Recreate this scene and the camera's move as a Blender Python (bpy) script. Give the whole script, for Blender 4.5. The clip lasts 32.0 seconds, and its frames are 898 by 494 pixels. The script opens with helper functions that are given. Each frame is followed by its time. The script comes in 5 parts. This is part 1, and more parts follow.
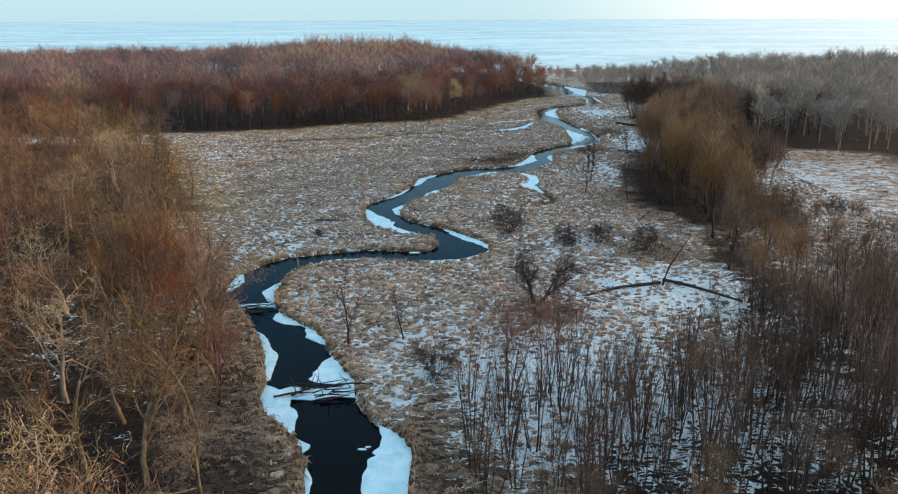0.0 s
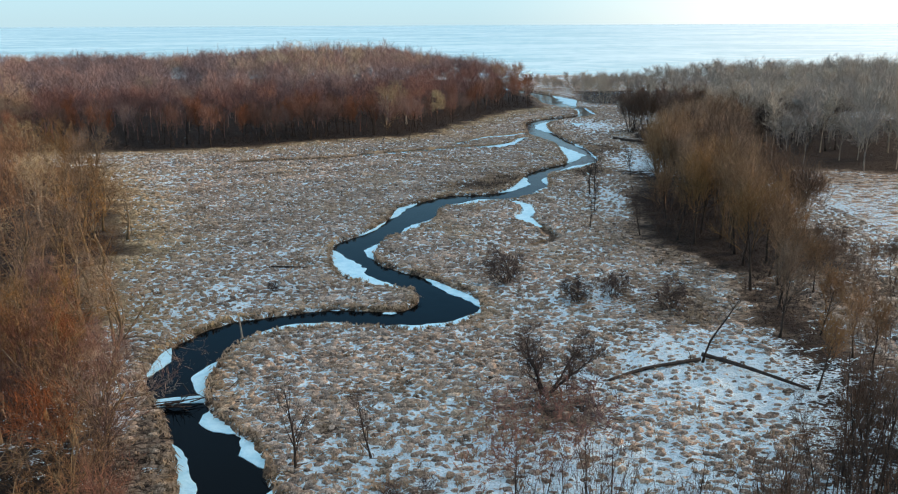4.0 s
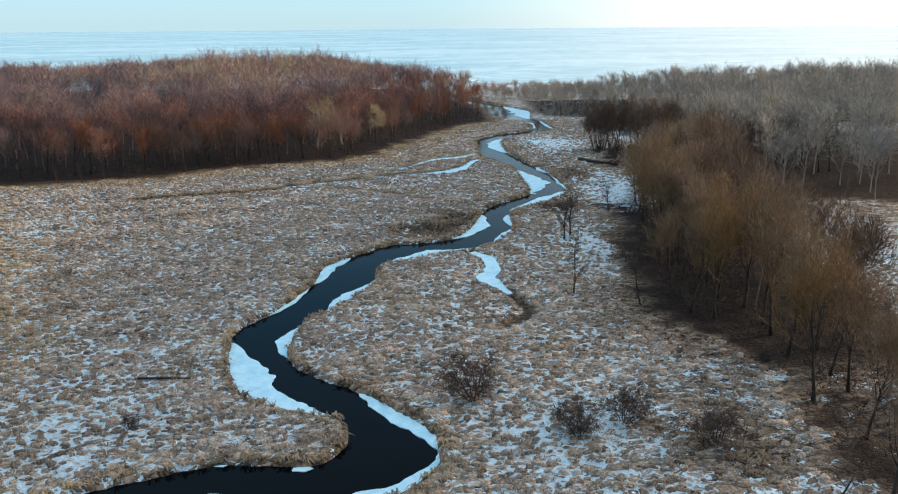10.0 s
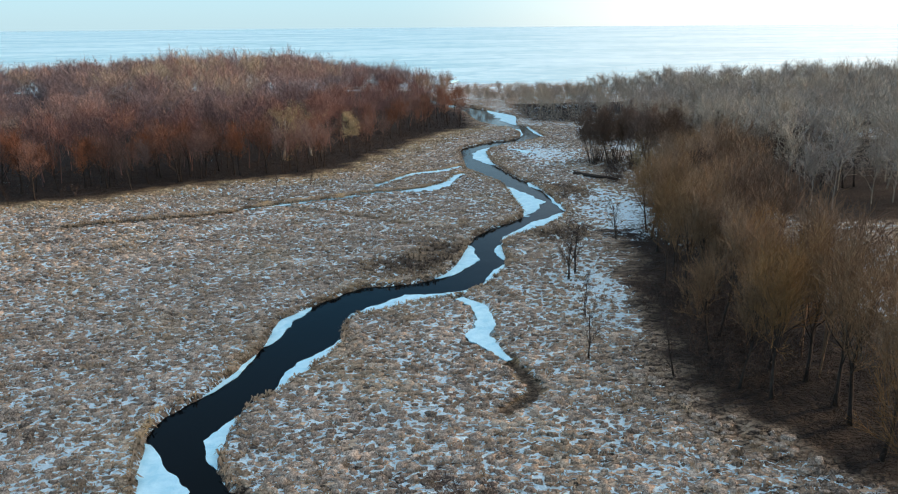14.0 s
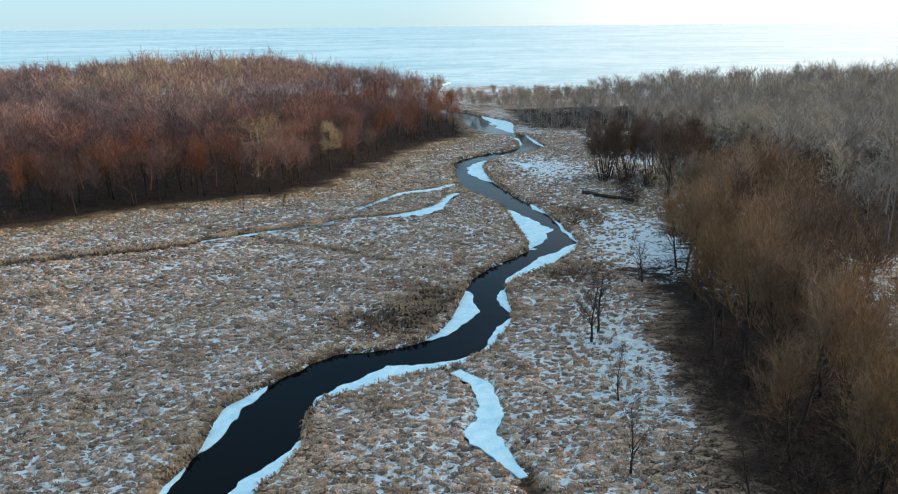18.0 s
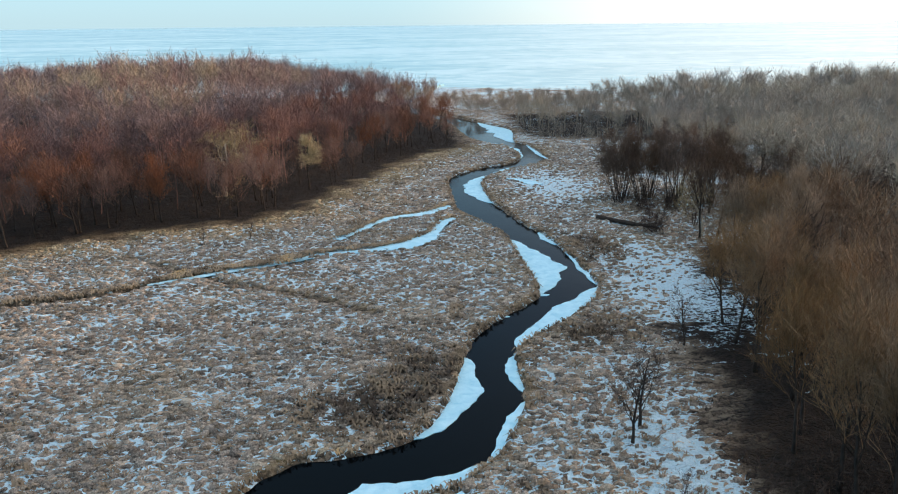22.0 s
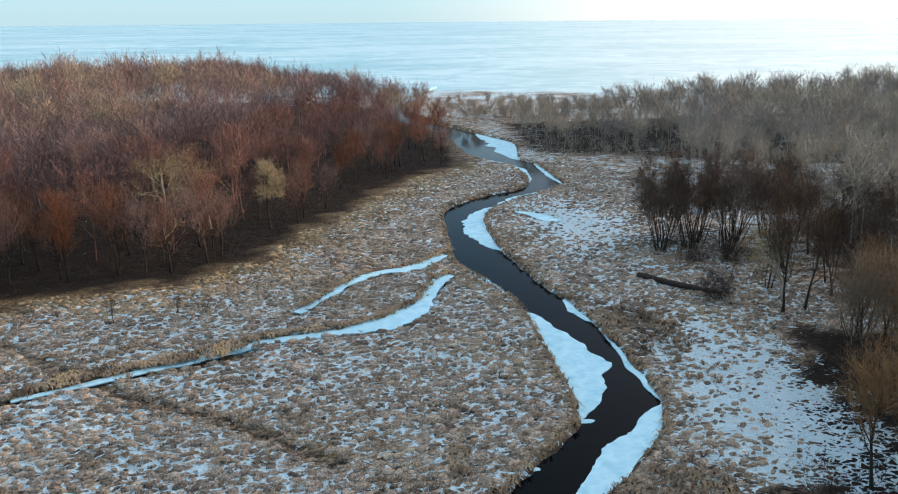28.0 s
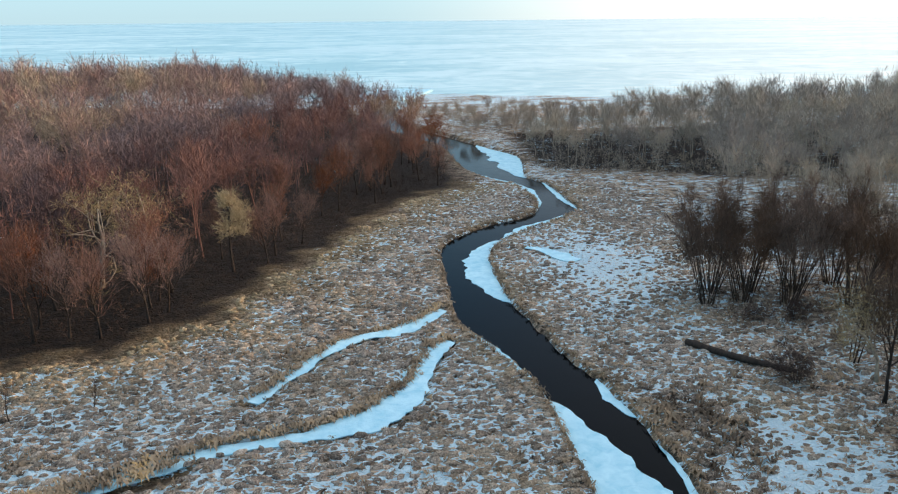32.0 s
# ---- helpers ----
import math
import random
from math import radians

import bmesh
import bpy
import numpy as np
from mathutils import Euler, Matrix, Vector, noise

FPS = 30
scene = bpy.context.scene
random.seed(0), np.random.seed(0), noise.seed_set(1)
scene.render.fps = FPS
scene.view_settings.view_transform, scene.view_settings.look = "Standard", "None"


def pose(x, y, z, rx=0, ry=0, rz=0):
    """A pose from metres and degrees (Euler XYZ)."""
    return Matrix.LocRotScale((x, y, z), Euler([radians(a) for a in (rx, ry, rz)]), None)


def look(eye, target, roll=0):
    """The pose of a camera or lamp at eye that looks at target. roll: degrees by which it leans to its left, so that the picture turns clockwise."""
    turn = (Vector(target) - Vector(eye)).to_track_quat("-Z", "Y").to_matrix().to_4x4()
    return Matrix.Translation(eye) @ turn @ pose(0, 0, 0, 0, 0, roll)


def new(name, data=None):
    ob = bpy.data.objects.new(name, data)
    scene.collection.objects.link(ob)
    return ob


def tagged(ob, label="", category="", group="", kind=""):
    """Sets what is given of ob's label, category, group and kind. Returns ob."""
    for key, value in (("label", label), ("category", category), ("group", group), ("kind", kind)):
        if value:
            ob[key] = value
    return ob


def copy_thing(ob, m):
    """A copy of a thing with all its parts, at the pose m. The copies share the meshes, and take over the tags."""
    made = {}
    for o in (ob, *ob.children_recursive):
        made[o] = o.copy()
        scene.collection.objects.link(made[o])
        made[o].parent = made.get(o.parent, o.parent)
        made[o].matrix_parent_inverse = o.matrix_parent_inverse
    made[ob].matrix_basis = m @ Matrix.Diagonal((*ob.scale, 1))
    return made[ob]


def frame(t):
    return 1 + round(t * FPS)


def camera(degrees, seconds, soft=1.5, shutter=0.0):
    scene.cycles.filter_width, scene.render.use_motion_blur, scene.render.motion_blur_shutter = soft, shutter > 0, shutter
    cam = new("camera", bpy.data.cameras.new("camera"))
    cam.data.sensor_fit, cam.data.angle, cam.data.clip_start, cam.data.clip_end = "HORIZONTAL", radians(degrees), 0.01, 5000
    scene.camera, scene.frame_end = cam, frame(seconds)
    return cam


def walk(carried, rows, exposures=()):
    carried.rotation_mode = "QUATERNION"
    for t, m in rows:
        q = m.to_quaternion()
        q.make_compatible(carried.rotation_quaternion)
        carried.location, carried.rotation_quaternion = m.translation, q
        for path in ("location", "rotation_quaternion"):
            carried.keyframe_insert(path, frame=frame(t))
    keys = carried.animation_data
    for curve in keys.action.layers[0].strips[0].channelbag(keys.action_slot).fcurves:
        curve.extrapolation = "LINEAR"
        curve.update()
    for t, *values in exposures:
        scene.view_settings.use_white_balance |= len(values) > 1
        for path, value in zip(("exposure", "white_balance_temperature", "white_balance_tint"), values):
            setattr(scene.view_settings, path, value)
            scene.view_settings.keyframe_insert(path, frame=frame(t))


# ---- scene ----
cam = camera(59.6, 32.0, soft=1.15)
METRES, EYE, TILT, LEAN, TURN = 157.9, 30.0, 0.0, 0.0, 0.0
ROWS = [
    (0.0, 0.0, 0.0, 0.0, -0.08, -16.54, 0.26),
    (0.5, 0.0002, 0.017, -0.0007, -0.07, -16.48, 0.28),
    (1.0, 0.0003, 0.0328, -0.0014, -0.07, -16.41, 0.31),
    (1.5, 0.0003, 0.0488, -0.0018, -0.09, -16.34, 0.34),
    (2.0, 0.0005, 0.0661, -0.0019, -0.13, -16.29, 0.37),
    (2.5, 0.0006, 0.082, -0.0027, -0.34, -16.18, 0.38),
    (4.5, 0.0009, 0.1445, 0.0007, -1.8, -16.18, 0.25),
    (5.0, 0.0012, 0.1602, 0.0007, -2.28, -16.13, 0.26),
    (5.5, 0.0015, 0.1758, 0.0007, -2.81, -16.08, 0.28),
    (6.0, 0.0018, 0.1911, 0.0008, -3.35, -16.04, 0.29),
    (6.5, 0.0022, 0.2063, 0.001, -3.81, -16.0, 0.3),
    (7.0, 0.0028, 0.2226, 0.0012, -4.16, -15.99, 0.33),
    (7.5, 0.0034, 0.2374, 0.0013, -4.43, -15.97, 0.34),
    (8.0, 0.0044, 0.2536, 0.0014, -4.7, -15.96, 0.35),
    (8.5, 0.0054, 0.2684, 0.0013, -4.9, -15.93, 0.37),
    (9.0, 0.0063, 0.2845, 0.0013, -5.15, -15.92, 0.37),
    (9.5, 0.0074, 0.2979, 0.0013, -5.33, -15.92, 0.4),
    (10.0, 0.0084, 0.3124, 0.0015, -5.54, -15.94, 0.42),
    (10.5, 0.0096, 0.3287, 0.001, -5.75, -15.91, 0.44),
    (11.0, 0.0106, 0.3434, 0.001, -5.94, -15.93, 0.42),
    (11.5, 0.012, 0.3582, 0.0012, -6.12, -15.96, 0.42),
    (12.0, 0.0133, 0.3732, 0.0011, -6.32, -15.97, 0.45),
    (12.5, 0.0148, 0.3881, 0.0009, -6.5, -15.97, 0.47),
    (13.0, 0.0163, 0.4044, 0.0011, -6.69, -15.99, 0.43),
    (13.5, 0.0175, 0.4193, 0.0014, -6.87, -16.03, 0.43),
    (14.0, 0.0192, 0.4344, 0.0011, -7.01, -16.04, 0.45),
    (14.5, 0.0211, 0.4508, 0.0012, -7.15, -16.07, 0.46),
    (16.5, 0.0279, 0.5102, 0.0011, -7.52, -16.08, 0.48),
    (17.0, 0.0297, 0.5263, 0.0014, -7.58, -16.09, 0.46),
    (17.5, 0.0316, 0.5411, 0.0014, -7.6, -16.09, 0.49),
    (18.0, 0.0337, 0.5572, 0.0016, -7.62, -16.1, 0.5),
    (18.5, 0.035, 0.5708, 0.0017, -7.7, -16.12, 0.51),
    (19.0, 0.0373, 0.5856, 0.002, -7.73, -16.14, 0.5),
    (19.5, 0.0392, 0.6019, 0.0017, -7.82, -16.12, 0.53),
    (20.0, 0.041, 0.6167, 0.0021, -7.9, -16.15, 0.52),
    (20.5, 0.0431, 0.633, 0.0019, -7.96, -16.13, 0.54),
    (21.0, 0.045, 0.6479, 0.0023, -8.03, -16.18, 0.52),
    (21.5, 0.047, 0.6627, 0.0025, -8.06, -16.2, 0.53),
    (22.0, 0.0486, 0.6779, 0.0022, -8.14, -16.19, 0.52),
    (22.5, 0.0505, 0.6929, 0.002, -8.19, -16.19, 0.55),
    (23.0, 0.0524, 0.7082, 0.0019, -8.24, -16.21, 0.55),
    (23.5, 0.0545, 0.7249, 0.0017, -8.28, -16.22, 0.55),
    (24.0, 0.0563, 0.7402, 0.0018, -8.35, -16.25, 0.53),
    (24.5, 0.0583, 0.7555, 0.0017, -8.4, -16.27, 0.56),
    (25.0, 0.0604, 0.7709, 0.0018, -8.44, -16.3, 0.56),
    (25.5, 0.063, 0.7879, 0.0015, -8.47, -16.31, 0.61),
    (27.5, 0.0709, 0.8517, 0.0025, -8.65, -16.41, 0.47),
    (28.0, 0.073, 0.8672, 0.0027, -8.69, -16.42, 0.48),
    (28.5, 0.0753, 0.8827, 0.003, -8.7, -16.44, 0.48),
    (29.0, 0.0773, 0.8984, 0.0031, -8.75, -16.44, 0.47),
    (29.5, 0.0796, 0.9152, 0.0034, -8.79, -16.45, 0.48),
    (30.0, 0.0817, 0.9308, 0.0038, -8.82, -16.49, 0.46),
    (30.5, 0.0836, 0.9466, 0.0036, -8.88, -16.47, 0.45),
    (31.0, 0.0857, 0.9621, 0.0036, -8.92, -16.47, 0.45),
    (31.5, 0.088, 0.9773, 0.0042, -8.95, -16.52, 0.48),
    (32.0, 0.0904, 0.9945, 0.004, -8.99, -16.51, 0.51),
]
walk(cam, [(t, pose(0, 0, EYE, TILT, LEAN, TURN) @ pose(METRES * x, METRES * y, METRES * z, 90 + pitch, roll, yaw)) for t, x, y, z, yaw, pitch, roll in ROWS])

# ---------------------------------------------------------------- light
SUN_AZ, SUN_EL = 74.0, 8.0            # degrees clockwise from +y, and above the horizon
az, el = radians(SUN_AZ), radians(SUN_EL)
TO_SUN = (math.sin(az) * math.cos(el), math.cos(az) * math.cos(el), math.sin(el))
world = bpy.data.worlds.new("winter_sky")
scene.world = world
world.use_nodes = True
wn = world.node_tree.nodes
wl = world.node_tree.links
sky = wn.new("ShaderNodeTexSky")
sky.sky_type = "NISHITA"
sky.sun_disc = False
sky.sun_elevation, sky.sun_rotation = el, az
sky.altitude, sky.air_density, sky.dust_density, sky.ozone_density = 100, 1.0, 0.6, 4.0
clear = wn["Background"]
clear.inputs["Strength"].default_value = 0.05
wl.new(sky.outputs[0], clear.inputs["Color"])
# thin bright haze over the whole sky, whitest towards the horizon and the sun
where = wn.new("ShaderNodeTexCoord")
split_xyz = wn.new("ShaderNodeSeparateXYZ")
wl.new(where.outputs["Generated"], split_xyz.inputs[0])
band = wn.new("ShaderNodeValToRGB")
for e, (p, c) in zip((band.color_ramp.elements[0], band.color_ramp.elements[1], band.color_ramp.elements.new(0.1), band.color_ramp.elements.new(0.35)),
                     ((0.0, (0.46, 0.67, 0.76)), (1.0, (0.07, 0.30, 0.59)), (0.1, (0.40, 0.72, 0.90)), (0.35, (0.145, 0.43, 0.73)))):
    e.position, e.color = p, (*c, 1)
wl.new(split_xyz.outputs["Z"], band.inputs["Fac"])
toward = wn.new("ShaderNodeVectorMath")
toward.operation = "DOT_PRODUCT"
wl.new(where.outputs["Generated"], toward.inputs[0])
toward.inputs[1].default_value = TO_SUN
glow = wn.new("ShaderNodeMapRange")
glow.interpolation_type = "SMOOTHSTEP"
glow.inputs["From Min"].default_value, glow.inputs["From Max"].default_value = 0.30, 0.95
glow.inputs["To Min"].default_value, glow.inputs["To Max"].default_value = 0.0, 1.0
wl.new(toward.outputs["Value"], glow.inputs["Value"])
veil = wn.new("ShaderNodeMix")
veil.data_type, veil.blend_type = "RGBA", "ADD"
wl.new(glow.outputs[0], veil.inputs["Factor"])
wl.new(band.outputs["Color"], veil.inputs["A"])
veil.inputs["B"].default_value = (1.0, 0.62, 0.36, 1)
hazy = wn.new("ShaderNodeBackground")
hazy.inputs["Strength"].default_value = 1.0
wl.new(veil.outputs["Result"], hazy.inputs["Color"])
both = wn.new("ShaderNodeAddShader")
wl.new(clear.outputs[0], both.inputs[0])
wl.new(hazy.outputs[0], both.inputs[1])
wl.new(both.outputs[0], wn["World Output"].inputs["Surface"])

sun = new("sun", bpy.data.lights.new("sun", "SUN"))
sun.data.energy, sun.data.angle, sun.data.color = 4.5, radians(4), (1.0, 0.66, 0.40)
sun.matrix_world = look((0, 0, 60), (-TO_SUN[0], -TO_SUN[1], 60 - TO_SUN[2]))
scene.view_settings.exposure = 0.10


# ---------------------------------------------------------------- materials
def material(name, rough=0.9, spec=0.2):
    m = bpy.data.materials.new(name)
    m.use_nodes = True
    b = m.node_tree.nodes["Principled BSDF"]
    b.inputs["Roughness"].default_value = rough
    b.inputs["Specular IOR Level"].default_value = spec
    return m, m.node_tree.nodes, m.node_tree.links, b


def noise_node(n, l, scale, detail=3, distort=0.0, stretch=None, rough=0.55):
    t = n.new("ShaderNodeTexNoise")
    t.inputs["Scale"].default_value, t.inputs["Detail"].default_value = scale, detail
    t.inputs["Distortion"].default_value, t.inputs["Roughness"].default_value = distort, rough
    c = n.new("ShaderNodeNewGeometry")
    if stretch:
        mp = n.new("ShaderNodeMapping")
        mp.inputs["Scale"].default_value = stretch
        l.new(c.outputs["Position"], mp.inputs["Vector"])
        l.new(mp.outputs[0], t.inputs["Vector"])
    else:
        l.new(c.outputs["Position"], t.inputs["Vector"])
    return t.outputs["Fac"]


def ramp(n, l, fac, stops):
    r = n.new("ShaderNodeValToRGB")
    while len(r.color_ramp.elements) < len(stops):
        r.color_ramp.elements.new(0.5)
    for e, (p, c) in zip(r.color_ramp.elements, stops):
        e.position, e.color = p, (*c, 1)
    l.new(fac, r.inputs["Fac"])
    return r.outputs["Color"]


def mix(n, l, fac, a, b, mode="MIX"):
    x = n.new("ShaderNodeMix")
    x.data_type, x.blend_type = "RGBA", mode
    for sock, v in ((x.inputs["Factor"], fac), (x.inputs["A"], a), (x.inputs["B"], b)):
        if isinstance(v, (int, float)):
            sock.default_value = v
        elif isinstance(v, tuple):
            sock.default_value = (*v, 1)
        else:
            l.new(v, sock)
    return x.outputs["Result"]


def calc(n, l, op, a, b=0.0, clamp=False):
    x = n.new("ShaderNodeMath")
    x.operation, x.use_clamp = op, clamp
    for sock, v in zip(x.inputs, (a, b)):
        if isinstance(v, (int, float)):
            sock.default_value = v
        else:
            l.new(v, sock)
    return x.outputs[0]


def attr(n, name):
    a = n.new("ShaderNodeAttribute")
    a.attribute_name = name
    return a.outputs["Fac"]


def bump(n, l, b, height, strength, dist):
    x = n.new("ShaderNodeBump")
    x.inputs["Strength"].default_value, x.inputs["Distance"].default_value = strength, dist
    l.new(height, x.inputs["Height"])
    l.new(x.outputs[0], b.inputs["Normal"])


def marsh_material():
    m, n, l, b = material("marsh_grass_and_snow")
    big = noise_node(n, l, 0.05, 3)
    mid = noise_node(n, l, 0.9, 4, 1.2)
    fine = noise_node(n, l, 4.0, 5, 0.9, None, 0.66)
    worm = noise_node(n, l, 0.62, 3, 0.8, (0.7, 1.2, 1))
    # tussocks: uneven cells with gaps between them
    g = n.new("ShaderNodeNewGeometry")
    wob = n.new("ShaderNodeTexNoise")
    wob.inputs["Scale"].default_value, wob.inputs["Detail"].default_value = 1.2, 6
    l.new(g.outputs["Position"], wob.inputs["Vector"])
    off = n.new("ShaderNodeVectorMath")
    off.operation = "MULTIPLY_ADD"
    l.new(wob.outputs["Color"], off.inputs[0])
    off.inputs[1].default_value = (1.9, 1.3, 0)
    l.new(g.outputs["Position"], off.inputs[2])
    flat = n.new("ShaderNodeVectorMath")
    flat.operation = "MULTIPLY"
    l.new(off.outputs[0], flat.inputs[0])
    flat.inputs[1].default_value = (0.85, 1.45, 0)
    cells = []
    for feature in ("DISTANCE_TO_EDGE", "F1"):
        v = n.new("ShaderNodeTexVoronoi")
        v.voronoi_dimensions, v.feature = "2D", feature
        v.inputs["Scale"].default_value = 1.4
        l.new(flat.outputs[0], v.inputs["Vector"])
        cells.append(v)
    edge, cell = cells[0].outputs["Distance"], cells[1].outputs["Color"]
    sep = n.new("ShaderNodeSeparateColor")
    l.new(cell, sep.inputs[0])
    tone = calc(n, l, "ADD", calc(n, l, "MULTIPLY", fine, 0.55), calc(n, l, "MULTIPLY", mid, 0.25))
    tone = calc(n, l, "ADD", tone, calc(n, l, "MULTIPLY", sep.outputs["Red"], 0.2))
    # darker towards the cell edges: shade between tussocks painted into the grass
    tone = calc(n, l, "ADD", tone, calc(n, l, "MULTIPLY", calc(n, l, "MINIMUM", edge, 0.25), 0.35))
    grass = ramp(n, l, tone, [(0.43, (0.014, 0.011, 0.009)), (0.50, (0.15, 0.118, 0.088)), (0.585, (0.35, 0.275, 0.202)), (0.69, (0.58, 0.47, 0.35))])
    warm = ramp(n, l, fine, [(0.3, (0.14, 0.095, 0.04)), (0.7, (0.46, 0.335, 0.15))])
    grass = mix(n, l, attr(n, "warm"), grass, warm)
    # wood floor: fallen leaves, near black because shade is painted in with them
    litter_shade = ramp(n, l, calc(n, l, "ADD", calc(n, l, "MULTIPLY", mid, 0.5), calc(n, l, "MULTIPLY", fine, 0.5)),
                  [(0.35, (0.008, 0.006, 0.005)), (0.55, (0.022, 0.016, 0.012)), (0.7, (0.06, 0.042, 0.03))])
    grass = mix(n, l, attr(n, "litter_shade"), grass, litter_shade)
    soil = ramp(n, l, fine, [(0.3, (0.015, 0.012, 0.009)), (0.7, (0.06, 0.045, 0.03))])
    grass = mix(n, l, attr(n, "soil"), grass, soil)
    # snow lies in the gaps between the tussocks, and spreads where the drifts are deep
    cover = calc(n, l, "ADD", attr(n, "snow"), calc(n, l, "MULTIPLY", calc(n, l, "SUBTRACT", big, 0.5), 0.30))
    cover = calc(n, l, "ADD", cover, calc(n, l, "MULTIPLY", calc(n, l, "SUBTRACT", worm, 0.5), 1.15))
    th = calc(n, l, "MULTIPLY", calc(n, l, "SUBTRACT", calc(n, l, "MINIMUM", cover, 0.80), 0.385), 0.95)
    s = calc(n, l, "SUBTRACT", th, calc(n, l, "ADD", edge, calc(n, l, "MULTIPLY", calc(n, l, "SUBTRACT", fine, 0.5), 0.46)))
    s = calc(n, l, "ADD", calc(n, l, "MULTIPLY", s, 34.0), 0.5, True)
    # blue snow: the tint of the skylight is put into its colour
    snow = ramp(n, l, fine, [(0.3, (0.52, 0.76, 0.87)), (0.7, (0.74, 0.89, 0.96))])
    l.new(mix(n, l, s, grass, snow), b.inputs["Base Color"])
    h = calc(n, l, "ADD", calc(n, l, "MULTIPLY", calc(n, l, "MINIMUM", edge, 0.3), 1.1), calc(n, l, "MULTIPLY", fine, 0.30))
    h = calc(n, l, "ADD", h, calc(n, l, "MULTIPLY", mid, 0.4))
    h = calc(n, l, "SUBTRACT", h, calc(n, l, "MULTIPLY", s, 0.08))
    bump(n, l, b, h, 1.0, 0.6)
    return m


# snow on the ice, its base colour tinted with the light's blue
def snow_material(name="skylight_blue_snow", low=(0.30, 0.61, 0.75), high=(0.49, 0.77, 0.88), scale=0.9):
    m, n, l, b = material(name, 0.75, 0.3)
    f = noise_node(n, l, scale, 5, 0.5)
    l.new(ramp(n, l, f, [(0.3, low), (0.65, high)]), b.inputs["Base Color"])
    bump(n, l, b, noise_node(n, l, 3.0, 4), 0.5, 0.12)
    return m


def water_material():
    m, n, l, b = material("creek_water", 0.04, 0.07)
    b.inputs["Base Color"].default_value = (0.0015, 0.0022, 0.0028, 1)
    b.inputs["IOR"].default_value = 1.33
    b.inputs["Specular Tint"].default_value = (0.48, 0.88, 1.0, 1)
    r = calc(n, l, "ADD", noise_node(n, l, 1.6, 3, 0.4, (1, 0.7, 1)), calc(n, l, "MULTIPLY", noise_node(n, l, 0.25, 2), 1.5))
    bump(n, l, b, r, 0.25, 0.06)
    return m


def lake_material():
    m, n, l, b = material("lake_ice", 0.22, 0.45)
    a = noise_node(n, l, 0.045, 6, 1.0, (0.8, 1.0, 1), 0.62)
    c = noise_node(n, l, 0.006, 4, 0.6, (0.7, 1.4, 1))
    f = calc(n, l, "ADD", calc(n, l, "MULTIPLY", a, 0.5), calc(n, l, "MULTIPLY", c, 0.5))
    l.new(ramp(n, l, f, [(0.42, (0.28, 0.45, 0.48)), (0.5, (0.41, 0.57, 0.59)), (0.58, (0.58, 0.71, 0.72))]), b.inputs["Base Color"])
    return m


def bark_material(name, dark, light, vary=0.35):
    m, n, l, b = material(name, 0.85, 0.25)
    f = noise_node(n, l, 4.0, 4, 0.5, (1, 1, 0.3))
    col = ramp(n, l, f, [(0.3, dark), (0.7, light)])
    o = n.new("ShaderNodeObjectInfo")
    k = calc(n, l, "ADD", calc(n, l, "MULTIPLY", o.outputs["Random"], vary), 1.0 - vary / 2)
    hs = n.new("ShaderNodeHueSaturation")
    l.new(k, hs.inputs["Value"])
    l.new(calc(n, l, "ADD", calc(n, l, "MULTIPLY", calc(n, l, "FRACT", calc(n, l, "MULTIPLY", o.outputs["Random"], 7.3)), 0.7 * vary), 1.0 - 0.45 * vary), hs.inputs["Saturation"])
    l.new(col, hs.inputs["Color"])
    l.new(hs.outputs[0], b.inputs["Base Color"])
    return m


def wood_stuff_material(name, stops):
    """Twigs of many trees in one mesh: each tree its own tint."""
    m, n, l, b = material(name, 0.85, 0.2)
    l.new(ramp(n, l, attr(n, "tint"), stops), b.inputs["Base Color"])
    return m


def tussock_material():
    """Matted grass on the tussocks: each its own tint, with blades and dead tufts in it."""
    m, n, l, b = material("matted_tussock_grass", 0.9, 0.15)
    fine = noise_node(n, l, 5.0, 5, 1.2, None, 0.68)
    blade = noise_node(n, l, 11.0, 3, 0.4, (1.0, 0.45, 0.6))
    tone = calc(n, l, "ADD", calc(n, l, "MULTIPLY", fine, 0.55), calc(n, l, "MULTIPLY", blade, 0.45))
    tone = calc(n, l, "ADD", tone, calc(n, l, "MULTIPLY", calc(n, l, "SUBTRACT", attr(n, "tint"), 0.4), 0.22))
    grass = ramp(n, l, tone, [(0.36, (0.032, 0.026, 0.021)), (0.47, (0.17, 0.143, 0.118)), (0.56, (0.37, 0.315, 0.258)), (0.66, (0.66, 0.57, 0.47))])
    gold = ramp(n, l, tone, [(0.36, (0.085, 0.062, 0.035)), (0.52, (0.30, 0.235, 0.135)), (0.66, (0.54, 0.44, 0.27))])
    l.new(mix(n, l, attr(n, "gold"), grass, gold), b.inputs["Base Color"])
    bump(n, l, b, tone, 1.0, 0.16)
    return m


def tuft_material():
    m, n, l, b = material("dry_sedge", 0.85, 0.2)
    stops = [(0.0, (0.04, 0.03, 0.023)), (0.35, (0.22, 0.167, 0.112)), (0.7, (0.40, 0.305, 0.205)), (1.0, (0.54, 0.37, 0.17))]
    l.new(ramp(n, l, attr(n, "tint"), stops), b.inputs["Base Color"])
    return m


